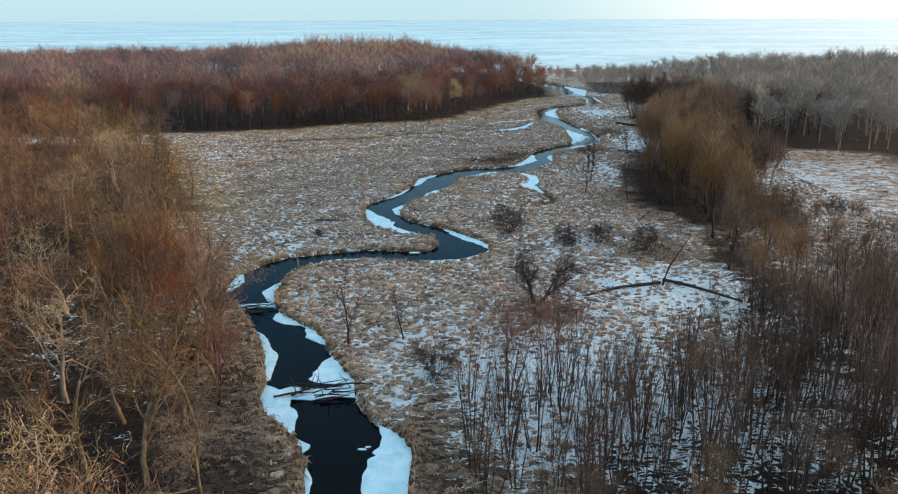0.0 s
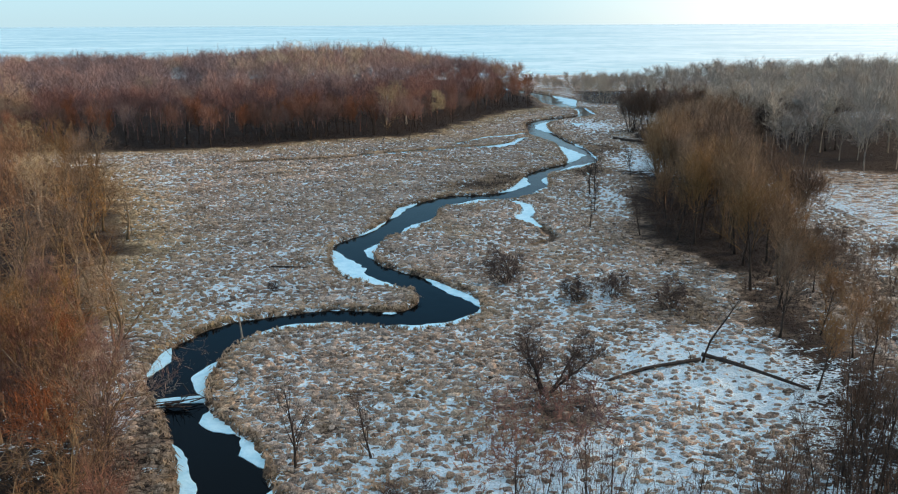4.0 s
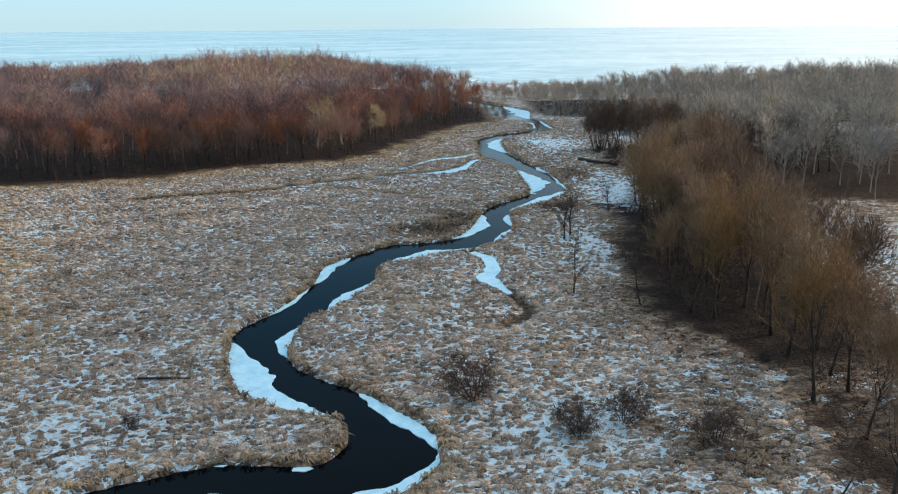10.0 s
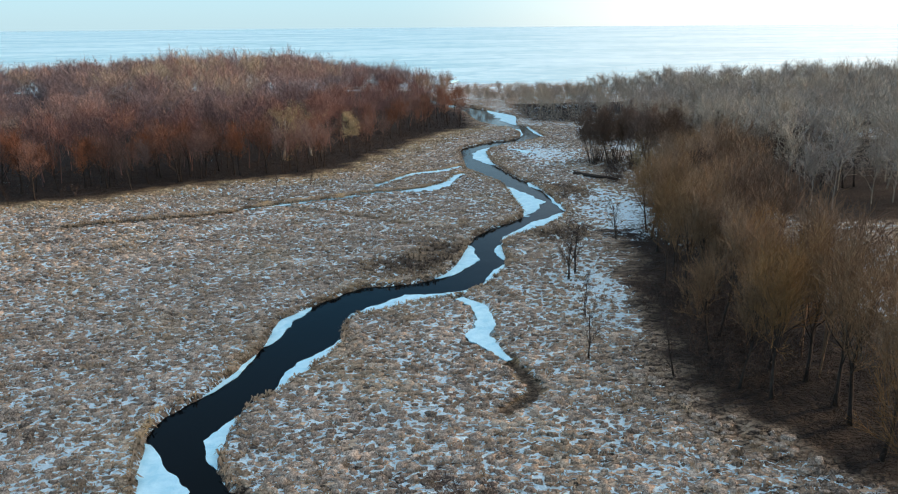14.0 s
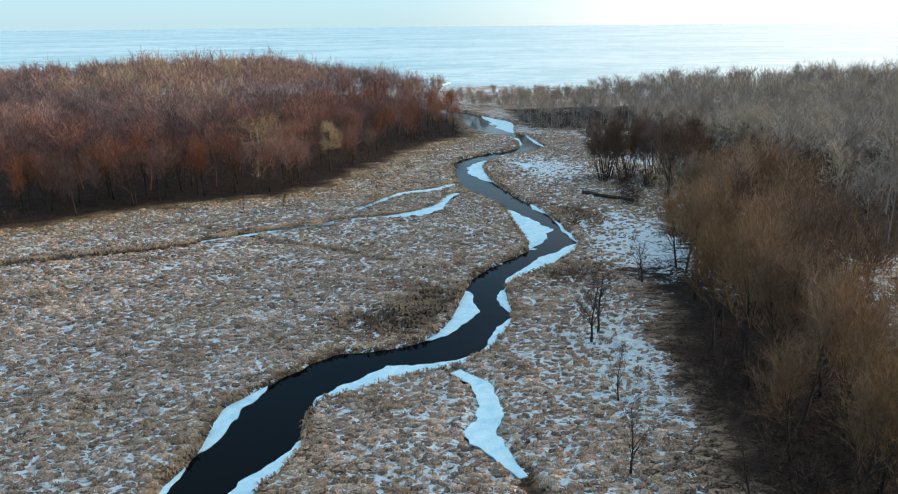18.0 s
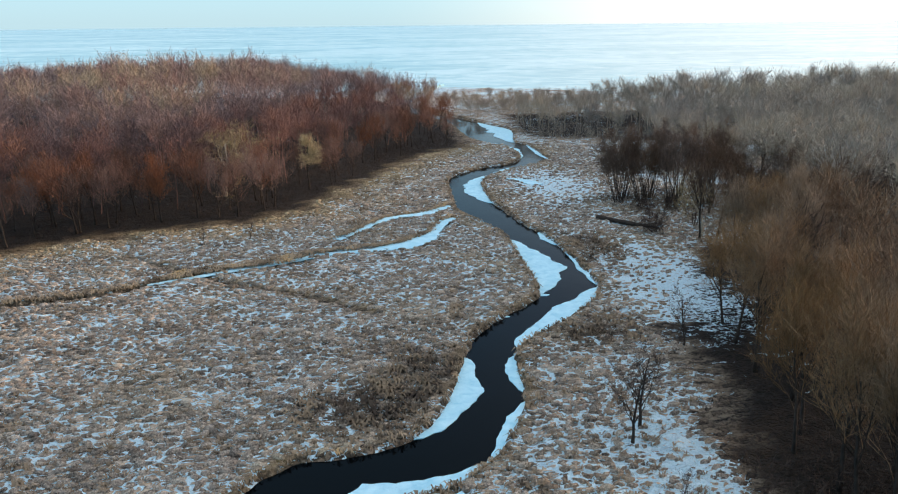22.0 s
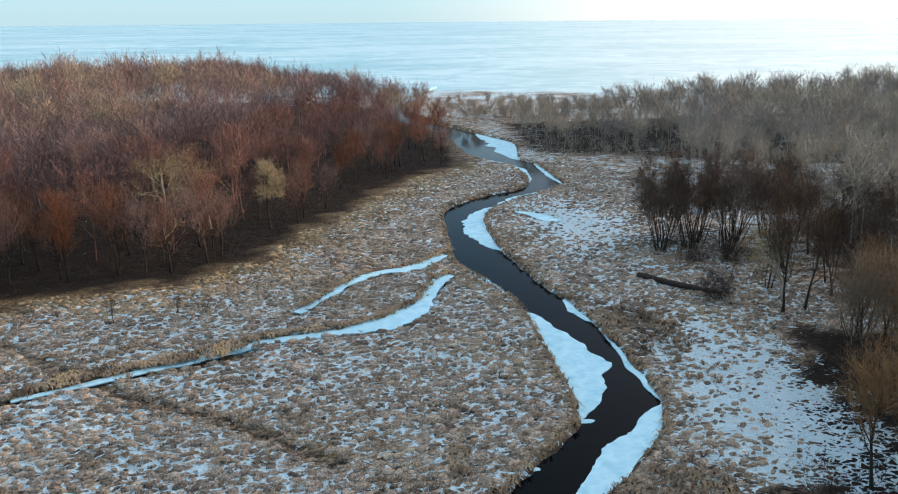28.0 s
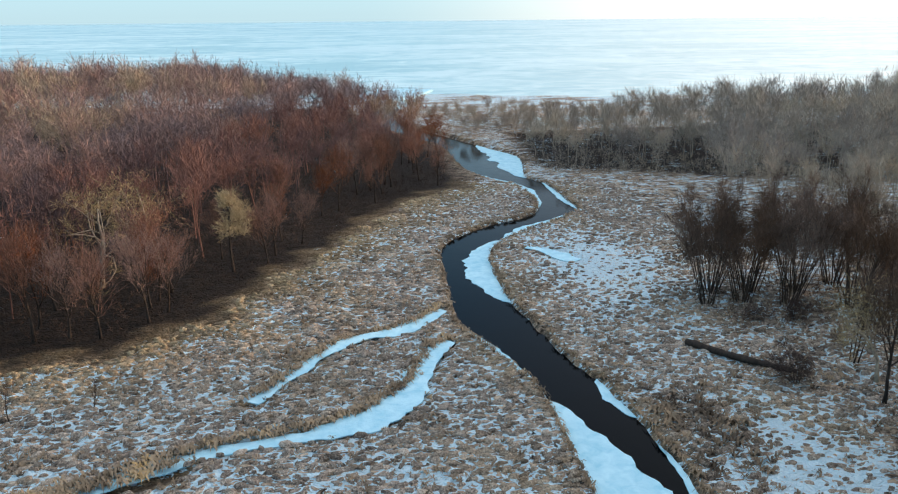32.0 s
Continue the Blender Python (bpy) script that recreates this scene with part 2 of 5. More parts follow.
MARSH, SNOW, WATER, LAKE, SEDGE, TUSSOCK = marsh_material(), snow_material(), water_material(), lake_material(), tuft_material(), tussock_material()
BARK_DARK = bark_material("dark_bark", (0.014, 0.011, 0.009), (0.06, 0.045, 0.035))
BARK_OLIVE = bark_material("olive_bark", (0.05, 0.038, 0.022), (0.24, 0.18, 0.10))
BARK_PALE = bark_material("pale_bark", (0.16, 0.13, 0.10), (0.46, 0.38, 0.28))
TWIG_RUST = bark_material("rust_twigs", (0.075, 0.036, 0.025), (0.28, 0.125, 0.072), 0.9)
TWIG_OCHRE = bark_material("ochre_twigs", (0.075, 0.046, 0.022), (0.27, 0.16, 0.075), 0.9)
TWIG_AMBER = bark_material("amber_twigs", (0.105, 0.062, 0.03), (0.36, 0.21, 0.10), 0.6)
TWIG_GOLD = bark_material("golden_twigs", (0.24, 0.18, 0.09), (0.50, 0.39, 0.22), 0.3)
TWIG_BROWN = bark_material("brown_twigs", (0.026, 0.017, 0.013), (0.105, 0.062, 0.038), 0.8)
TWIG_WILLOW = bark_material("willow_twigs", (0.06, 0.038, 0.028), (0.21, 0.125, 0.08), 0.5)
TWIG_DARK = bark_material("dark_twigs", (0.025, 0.018, 0.016), (0.085, 0.06, 0.052), 0.5)
FAR_LEFT = wood_stuff_material("mauve_wood_twigs", [(0.0, (0.10, 0.07, 0.07)), (0.4, (0.19, 0.105, 0.09)), (0.75, (0.27, 0.135, 0.095)), (1.0, (0.36, 0.25, 0.16))])
FAR_RIGHT = wood_stuff_material("grey_brown_wood_twigs", [(0.0, (0.06, 0.042, 0.032)), (0.5, (0.17, 0.108, 0.068)), (1.0, (0.32, 0.205, 0.115))])
# far crowns made paler: the distance haze is put into the twig colour
HAZED_WEST = wood_stuff_material("hazed_mauve_twigs", [(0.0, (0.16, 0.125, 0.13)), (0.45, (0.25, 0.175, 0.16)), (0.75, (0.32, 0.20, 0.165)), (1.0, (0.42, 0.33, 0.23))])
HAZED_EAST = wood_stuff_material("hazed_grey_twigs", [(0.0, (0.26, 0.225, 0.195)), (0.5, (0.36, 0.305, 0.24)), (1.0, (0.43, 0.36, 0.265))])
# near-black brush: shade at the trees' feet is put into its twig colour
SHADED_BRUSH = wood_stuff_material("shaded_brush_twigs", [(0.0, (0.022, 0.016, 0.014)), (1.0, (0.085, 0.058, 0.045))])
NEAR_LEFT = wood_stuff_material("ochre_wood_twigs", [(0.0, (0.09, 0.055, 0.038)), (0.5, (0.21, 0.12, 0.066)), (1.0, (0.33, 0.21, 0.11))])

# ---------------------------------------------------------------- mesh helpers
def mesh_np(name, verts, faces, mat, smooth=False, **attrs):
    """A mesh from arrays: verts (n, 3), faces (m, 3 or 4)."""
    me = bpy.data.meshes.new(name)
    verts, faces = np.asarray(verts, np.float32), np.asarray(faces, np.int32)
    k = faces.shape[1]
    me.vertices.add(len(verts))
    me.vertices.foreach_set("co", verts.ravel())
    me.loops.add(faces.size)
    me.loops.foreach_set("vertex_index", faces.ravel())
    me.polygons.add(len(faces))
    me.polygons.foreach_set("loop_start", np.arange(0, faces.size, k, dtype=np.int32))
    if smooth:
        me.polygons.foreach_set("use_smooth", np.ones(len(faces), bool))
    for key, val in attrs.items():
        a = me.attributes.new(key, "FLOAT", "POINT")
        a.data.foreach_set("value", np.asarray(val, np.float32))
    me.update(calc_edges=True)
    me.materials.append(mat)
    return me


def part(name, me, parent, label=""):
    ob = new(name, me)
    ob.parent = parent
    if label:
        ob["label"] = label
    return ob


def smooth_line(pts, step=0.5):
    """A Catmull-Rom line through the given places, sampled evenly."""
    p = np.asarray(pts, float)
    p = np.vstack([2 * p[0] - p[1], p, 2 * p[-1] - p[-2]])
    out = []
    for i in range(1, len(p) - 2):
        a, b, c, d = p[i - 1], p[i], p[i + 1], p[i + 2]
        n = max(2, int(np.linalg.norm((c - b)[:2]) / step))
        t = np.linspace(0, 1, n, endpoint=False)[:, None]
        out.append(0.5 * (2 * b + (c - a) * t + (2 * a - 5 * b + 4 * c - d) * t ** 2 + (3 * b - a - 3 * c + d) * t ** 3))
    out.append(p[-2:-1])
    return np.vstack(out)


def near_line(q, line, reach=1e9):
    """Distance from each place q to a line, and the number of the nearest point on it."""
    best, idx = np.full(len(q), 1e9), np.zeros(len(q), int)
    for i in range(len(line) - 1):
        a, b = line[i, :2], line[i + 1, :2]
        if reach < 1e8:
            lo, hi = np.minimum(a, b) - reach, np.maximum(a, b) + reach
            sel = np.nonzero((q[:, 0] > lo[0]) & (q[:, 0] < hi[0]) & (q[:, 1] > lo[1]) & (q[:, 1] < hi[1]))[0]
            if not len(sel):
                continue
        else:
            sel = slice(None)
        qq = q[sel]
        ab = b - a
        t = np.clip(((qq - a) @ ab) / max(ab @ ab, 1e-9), 0, 1)
        d = np.hypot(*(qq - a - t[:, None] * ab).T)
        better = d < best[sel]
        if isinstance(sel, slice):
            best[better], idx[better] = d[better], i
        else:
            best[sel[better]], idx[sel[better]] = d[better], i
    return best, idx


def inside(q, poly):
    poly = np.asarray(poly, float)[:, :2]
    res = np.zeros(len(q), bool)
    x, y = q[:, 0], q[:, 1]
    for (x0, y0), (x1, y1) in zip(poly, np.roll(poly, -1, 0)):
        if y0 == y1:
            continue
        c = ((y0 > y) != (y1 > y)) & (x < (x1 - x0) * (y - y0) / (y1 - y0) + x0)
        res ^= c
    return res


def waves(x, y, size, seed, octaves=3):
    """Smooth random field of about -1 to 1, with features of the given size."""
    r = np.random.default_rng(seed)
    f = np.zeros_like(x)
    for o in range(octaves):
        for _ in range(5):
            a, k, p = r.uniform(0, 2 * math.pi), 2 * math.pi / size * 2 ** o * r.uniform(0.7, 1.3), r.uniform(0, 7)
            f += np.sin((x * math.cos(a) + y * math.sin(a)) * k + p) / 5 * 1.4 / 1.7 ** o
    return f


# ---------------------------------------------------------------- the creek's course (metres)
WEST_LOWER = [(-4, -90), (-12, -40), (-9.5, 8), (-9.6, 35), (-9.8, 44.5), (-10.3, 48.5), (-11.3, 51.5), (-13, 53.9), (-15, 56.5), (-15.9, 60.5), (-16.6, 64), (-17.6, 68),
              (-19, 72), (-21, 76), (-23.2, 80), (-25.3, 84), (-26, 88.5), (-25, 91.8), (-23.2, 95.4), (-20.4, 98.1), (-15.5, 99.6), (-11.5, 101),
              (-8, 100.8), (-3.9, 100.2), (-2.1, 101.9), (-1.5, 104.4), (-2.2, 106.8), (-5, 107.8), (-9, 110.2), (-11.5, 113.4), (-12.8, 118),
              (-13.6, 122.5), (-13.4, 127.5), (-11, 131), (-8.4, 136.5), (-6.6, 142)]
WEST_UPPER = [(-5.8, 148), (-3.2, 151.5), (0.2, 155.4), (3.5, 158.2), (8, 158.6), (13, 161), (16.2, 167.5), (18.5, 174.5), (21, 180.2), (25, 185),
              (29.4, 189.5), (30.7, 195), (31, 204), (31.3, 214), (31, 218), (28.6, 226), (26.9, 232), (27.2, 240), (27.9, 250), (28.5, 257),
              (30, 262), (33.5, 266.5), (38.5, 271), (44, 274), (47.5, 278), (49.3, 284), (49.6, 292), (49, 298), (46, 304.5), (43, 313), (42, 324),
              (41.5, 345), (35, 362), (28, 385), (28, 415), (37, 448), (46, 500)]
EAST_LOWER = [(3, -90), (-5, -40), (-3.2, 8), (-3, 35), (-2.7, 44.5), (-2.7, 48.7), (-2.9, 51), (-4.1, 52.8), (-6, 55), (-7.5, 58), (-8.2, 61.8), (-9.6, 64.5),
              (-11.2, 67.8), (-12.3, 71), (-14, 73.6), (-16.3, 76), (-18.3, 78.8), (-19.5, 82.5), (-19.6, 87), (-18.9, 91), (-17, 93.6), (-14, 95.2),
              (-10, 95.8), (-6, 95.3), (-2, 94.4), (1.2, 95), (4.3, 97.4), (5.6, 100.8), (5.2, 103.8), (3, 107.2), (0.2, 110.8), (-3.2, 113.8),
              (-6, 116.8), (-7.4, 120), (-7.4, 124.5), (-6.2, 129.2), (-3.6, 132.6), (-1.2, 136.6), (0.8, 140.3), (1.2, 145)]
EAST_UPPER = [(2, 148), (5.5, 150.2), (9.7, 152), (14, 153.4), (17.6, 156.2), (20.6, 161), (22.4, 165.5), (22.9, 170.5), (24.2, 176), (28.8, 180.3),
              (35, 186.9), (37.5, 192.4), (38, 199), (37.8, 208), (37.2, 215), (35.4, 223.5), (34.7, 231), (33.8, 238), (34.1, 247), (34.8, 254),
              (37.5, 260.5), (43, 266.5), (48.6, 271), (54.4, 277.3), (54.9, 283.5), (55.2, 292), (54.9, 300), (53, 306), (55, 316), (57, 328),
              (54, 338), (50, 350), (44, 368), (37, 388), (37, 414), (47, 446), (58, 500)]
WEST, EAST = smooth_line(WEST_LOWER + WEST_UPPER), smooth_line(EAST_LOWER + EAST_UPPER)
for bank, seed in ((WEST, 3), (EAST, 4)):
    bank[:, 0] += 0.16 * waves(bank[:, 0], bank[:, 1], 3.0, seed)
    bank[:, 1] += 0.16 * waves(bank[:, 0], bank[:, 1], 3.0, seed + 9)
CHANNEL = np.vstack([WEST, EAST[::-1]])

# side channels and ditches: x, y, half width
SIDE_ICE = [(25.3, 227.4, 0.4), (23.6, 225.6, 0.9), (21.8, 222, 1.0), (20.2, 217.8, 1.3), (18.2, 214.8, 1.7), (16, 212.9, 1.6), (11.4, 211.3, 0.6), (5.5, 210.4, 0.5), (1, 208.3, 0.5), (-5, 205.6, 0.45), (-10, 203.4, 0.35), (-16, 201, 0.2)]
SIDE_UPPER = [(25.8, 236, 0.5), (23.4, 233.5, 0.8), (20.7, 231, 0.8), (17.2, 230.2, 0.55), (14.4, 228.4, 0.8), (12.5, 226.1, 0.45), (11, 223.9, 0.8), (9.2, 220.8, 0.35), (7.1, 217.6, 0.5)]
SIDE_EAST = [(14.2, 152.2, 0.4), (16, 149.2, 0.7), (16.1, 146.2, 0.8), (15.6, 143.2, 0.9), (14.8, 140.9, 1.2), (15.2, 138.6, 0.7), (16.5, 134.6, 0.25)]
SIDE_POOL = [(40.6, 257.6, 0.4), (42.6, 256, 0.7), (44, 252.8, 1.2), (45.6, 250.4, 0.7)]
DITCH_EAST = [(16.5, 134.6, 0.3), (17.6, 129.6, 0.35), (16.8, 127, 0.3), (14.3, 125, 0.2)]
DITCH_WEST = [(2.6, 207.6, 0.4), (-3, 205.4, 0.45), (-11, 204.2, 0.4), (-20, 198.5, 0.35), (-29, 196.3, 0.35), (-42, 192, 0.3)]
DARK_SEDGE = ((14.5, 171, 5, 7), (33, 178.5, 4, 4), (42, 206, 4, 7), (8, 165, 6, 4))     # x, y, radii of rank dark sedge
TRAIL = [(10.9, 186.6, 0.3), (2.5, 194.2, 0.35), (-4.9, 198.9, 0.35), (-11.4, 204.3, 0.35), (-21.5, 213.8, 0.3)]

# woods, as plan outlines
WOOD_NEAR_WEST = [(-13.5, 14), (-15, 42), (-20, 52), (-20.5, 62), (-24, 72), (-31, 84), (-34, 98), (-44, 110), (-41, 126), (-47, 136), (-57, 160), (-74, 186), (-135, 197), (-155, 14)]
WOOD_FAR_WEST = [(-200, 214), (-110, 208), (-63, 212), (-44, 216), (-33, 225), (-16, 231), (-8, 232), (-1, 239), (5, 252), (13, 266), (19, 280), (27, 291), (37, 300), (38, 330), (34, 385), (14, 425), (-80, 455), (-280, 440), (-280, 260)]
WOOD_EAST = [(8, 30), (9, 52), (16, 57), (22, 58), (29, 72), (32, 84), (34, 98), (37, 107), (36, 120), (34, 128), (37, 142), (38, 153), (43, 165), (43, 175), (51, 187), (58, 200), (68, 196), (60, 168), (52, 150), (52, 112), (62, 92), (80, 30)]
WOOD_EAST_BACK = [(70, 200), (72, 214), (74, 224), (78, 240), (110, 262), (190, 250), (200, 90), (120, 60), (80, 60), (72, 95), (92, 112), (94, 172), (72, 180)]
WOOD_FAR_EAST = [(58, 318), (63, 309), (74, 306), (88, 298), (108, 288), (150, 278), (300, 255), (330, 350), (190, 372), (112, 366), (62, 362)]


def shore(x):
    """Where the lake begins."""
    return 462 + 24 * np.exp(-((x - 45) / 26) ** 2) - 0.16 * np.clip(x - 60, 0, 400) * np.exp(-np.clip(x - 60, 0, 400) / 180) + 4 * np.sin(x / 11.0) + 3 * np.sin(x / 5.3 + 1)


# ---------------------------------------------------------------- ground
def spaced(lo, hi, step, far_lo, far_hi, grow=1.16):
    mid = list(np.arange(lo, hi, step))
    a, d = [lo], step
    while a[-1] > far_lo:
        d *= grow
        a.append(a[-1] - d)
    b, d = [mid[-1]], step
    while b[-1] < far_hi:
        d *= grow
        b.append(b[-1] + d)
    return np.array(a[:0:-1] + mid + b[1:])


def channel_depth(q):
    """Signed distance to the banks: positive on land."""
    dw, _ = near_line(q, WEST, 14.0)
    de, _ = near_line(q, EAST, 14.0)
    d = np.minimum(dw, de)
    return np.where(inside(q, CHANNEL), -np.minimum(d, 12), d)


def bank_profile(d):
    return np.interp(d, [-2.5, -0.8, -0.25, 0.02, 0.35, 1.6], [-1.4, -0.9, -0.5, -0.10, 0.05, 0.0])


def land_height(q, sd):
    x, y = q[:, 0], q[:, 1]
    rough = np.clip(sd / 1.5, 0, 1) * np.clip((y - 20) / 10, 0, 1) * np.clip((420 - y) / 40, 0, 1)
    z = (0.10 * waves(x, y, 2.4, 21, 2) + 0.10 * waves(x, y, 9.0, 22, 2) + 0.15 * waves(x, y, 45.0, 23, 1)) * rough
    z += 2.5 * np.exp(-((x + 38) / 60) ** 2 - ((y - 370) / 45) ** 2)
    return z


# drifts: x, y, radius x, radius y, amount
DRIFTS = ((14, 53, 17, 9, 0.24), (9, 61, 8, 5, 0.25), (-1, 66, 6, 5, 0.16), (10, 66, 10, 8, 0.30), (26, 83, 10, 9, 0.44), (-30, 100, 14, 8, 0.10), (20, 103, 8, 5, 0.27), (46.5, 187, 7, 18, 0.56),
          (48, 248, 6.5, 13, 0.60), (31, 152, 5, 12, 0.38), (10, 86, 10, 8, 0.05), (-20, 112, 12, 10, 0.05), (13, 104, 5, 6, 0.06), (66, 140, 12, 28, 0.06),
          (24, 215, 8, 14, 0.03), (52, 325, 4, 16, 0.25), (95, 388, 14, 5, 0.4), (2, 200, 22, 12, 0.07), (3, 140, 7, 10, -0.06), (15, 172, 8, 7, -0.10), (-4, 245, 40, 9, -0.05), (34, 178, 6, 6, -0.10), (42, 205, 5, 7, -0.08))
# darkened floor, rank grass in places: x, y, radius x, radius y, amount
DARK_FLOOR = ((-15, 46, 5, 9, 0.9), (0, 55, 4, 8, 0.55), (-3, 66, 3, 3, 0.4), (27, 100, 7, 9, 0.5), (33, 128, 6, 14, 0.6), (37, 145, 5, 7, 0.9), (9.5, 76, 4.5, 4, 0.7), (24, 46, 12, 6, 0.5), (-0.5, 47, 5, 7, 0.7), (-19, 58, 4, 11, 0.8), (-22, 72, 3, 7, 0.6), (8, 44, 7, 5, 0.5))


def drift_at(q):
    """How deep the snow is drifted there."""
    return sum(k * np.exp(-((q[:, 0] - cx) / rx) ** 2 - ((q[:, 1] - cy) / ry) ** 2) for cx, cy, rx, ry, k in DRIFTS)


def litter_shade_at(q):
    """How far fallen leaves and painted wood shade darken the ground: under the woods and a little outside them."""
    litter_shade = np.zeros(len(q))
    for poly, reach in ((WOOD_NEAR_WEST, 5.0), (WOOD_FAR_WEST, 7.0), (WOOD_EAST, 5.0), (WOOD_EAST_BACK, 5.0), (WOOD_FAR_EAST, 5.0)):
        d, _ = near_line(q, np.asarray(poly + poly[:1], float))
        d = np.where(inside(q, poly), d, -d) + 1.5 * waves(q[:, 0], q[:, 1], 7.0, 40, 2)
        # painted shade pushed outwards past the edges of these two woods
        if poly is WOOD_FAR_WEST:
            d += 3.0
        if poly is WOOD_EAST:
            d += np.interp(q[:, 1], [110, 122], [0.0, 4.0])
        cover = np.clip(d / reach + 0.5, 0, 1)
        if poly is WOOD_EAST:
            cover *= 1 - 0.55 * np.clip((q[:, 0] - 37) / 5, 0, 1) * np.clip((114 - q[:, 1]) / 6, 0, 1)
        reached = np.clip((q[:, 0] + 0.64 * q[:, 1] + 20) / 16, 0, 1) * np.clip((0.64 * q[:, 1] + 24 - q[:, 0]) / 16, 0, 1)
        litter_shade = np.maximum(litter_shade, cover * reached)
    return litter_shade


def build_ground():
    xs = spaced(-34, 62, 0.62, -3600, 3600)
    ys = np.concatenate([spaced(40, 292, 0.62, -500, 292.5), np.arange(294, 500, 1.6), 500 * 1.25 ** np.arange(0.2, 10)])
    gx, gy = np.meshgrid(xs, ys)
    q = np.stack([gx.ravel(), gy.ravel()], 1)
    sd = channel_depth(q)
    z = bank_profile(sd) + land_height(q, sd)
    snow = 0.44 + 0.05 * waves(q[:, 0], q[:, 1], 40, 31, 2) + 0.05 * waves(q[:, 0], q[:, 1], 12, 32, 2)
    snow += drift_at(q)
    litter_shade = litter_shade_at(q)
    # darkened patches, among them rank grass close to the lower creek
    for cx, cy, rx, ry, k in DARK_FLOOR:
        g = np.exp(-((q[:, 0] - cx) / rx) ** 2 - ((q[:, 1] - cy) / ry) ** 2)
        litter_shade = np.maximum(litter_shade, k * g)
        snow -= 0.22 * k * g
    bare = np.interp(q[:, 1] + 5 * waves(q[:, 0], q[:, 1], 20, 37, 2), [78, 105], [0.5, 1.0])
    bare = np.where(q[:, 0] > 0, np.interp(q[:, 1] + 5 * waves(q[:, 0], q[:, 1], 20, 37, 2), [70, 100], [0.0, 1.0]), bare)
    bare *= np.where(q[:, 0] > 45, np.interp(q[:, 1], [270, 295], [1.0, 0.5]), 1.0)
    snow += np.where((q[:, 1] > 42) & (q[:, 1] < 300) & (q[:, 0] > -100) & (q[:, 0] < 66), 0.115, 0.0) * (litter_shade < 0.3)
    snow -= 0.34 * litter_shade * bare
    warm = np.clip(1.1 - np.abs(sd - 0.4) / 0.9, 0, 1) * np.clip(0.15 + 0.6 * waves(q[:, 0], q[:, 1], 18, 33, 1), 0, 1)
    warm = np.maximum(warm, np.clip(0.9 - np.abs(sd - 0.6) / 1.4, 0, 1) * np.exp(-((q[:, 0] + 24) / 9) ** 2 - ((q[:, 1] - 95) / 9) ** 2))
    for edge in (WOOD_FAR_WEST[1:13], WOOD_NEAR_WEST[6:12]):
        d, _ = near_line(q, np.asarray(edge, float))
        band = np.clip(1.1 - d / (7 + 3 * waves(q[:, 0], q[:, 1], 14, 36, 2)), 0, 1)
        warm = np.maximum(warm, 0.6 * band)
        snow -= 0.10 * band
    soil = np.clip(1 - np.abs(sd + 0.15) / 0.35, 0, 1)
    snow -= np.clip(1.3 - sd / 1.6, 0, 1) * 0.16
    for line, drop in ((SIDE_ICE, 0.45), (SIDE_UPPER, 0.4), (SIDE_EAST, 0.45), (SIDE_POOL, 0.35), (DITCH_EAST, 0.35), (DITCH_WEST, 0.38), (TRAIL, 0.28)):
        c = smooth_line(line, 0.6)
        d, i = near_line(q, c, 6.0)
        w = c[i, 2]
        z -= drop * np.clip((w + 0.55 - d) / 0.6, 0, 1)
        if drop >= 0.35:
            z = np.where(d < w + 1.4, np.minimum(z, -0.30 + 0.45 * np.clip((d - w - 0.2) / 1.0, 0, 1)), z)
        edge = np.clip(1 - np.abs(d - w - 0.2) / 0.5, 0, 1)
        soil = np.maximum(soil, edge * 0.5 if drop >= 0.4 else (0.9 if drop >= 0.35 else 0.45) * np.clip(1.4 - d / (w + 0.4), 0, 1))
        warm = np.maximum(warm, np.clip(1 - np.abs(d - w - 0.7) / 0.7, 0, 1) * 0.6)
        snow -= 0.40 * np.clip(1.5 - d / 0.8, 0, 1) * (drop < 0.4)
    for cx, cy, rx, ry in DARK_SEDGE:
        rank = np.exp(-((q[:, 0] - cx) / rx) ** 2 - ((q[:, 1] - cy) / ry) ** 2)
        soil = np.maximum(soil, 0.45 * rank)
        snow -= 0.12 * rank
    beach = q[:, 1] - shore(q[:, 0])
    z -= np.clip(beach + 3, 0, 40) * 0.12
    snow += 0.38 * np.clip((beach + 60) / 30, 0, 1) * np.clip(0.5 + 1.4 * waves(0.25 * q[:, 0], q[:, 1], 9, 35, 2), 0, 1)
    ny, nx = gx.shape
    k = np.arange(nx * ny).reshape(ny, nx)
    faces = np.stack([k[:-1, :-1], k[:-1, 1:], k[1:, 1:], k[1:, :-1]], -1).reshape(-1, 4)
    me = mesh_np("ground", np.column_stack([q, z]), faces, MARSH, True, snow=snow, warm=np.clip(warm, 0, 1), litter_shade=litter_shade, soil=soil)
    return tagged(new("ground", me), "flat sedge marsh with patchy snow between dry tussocks", "ground", kind="structure")


build_ground()


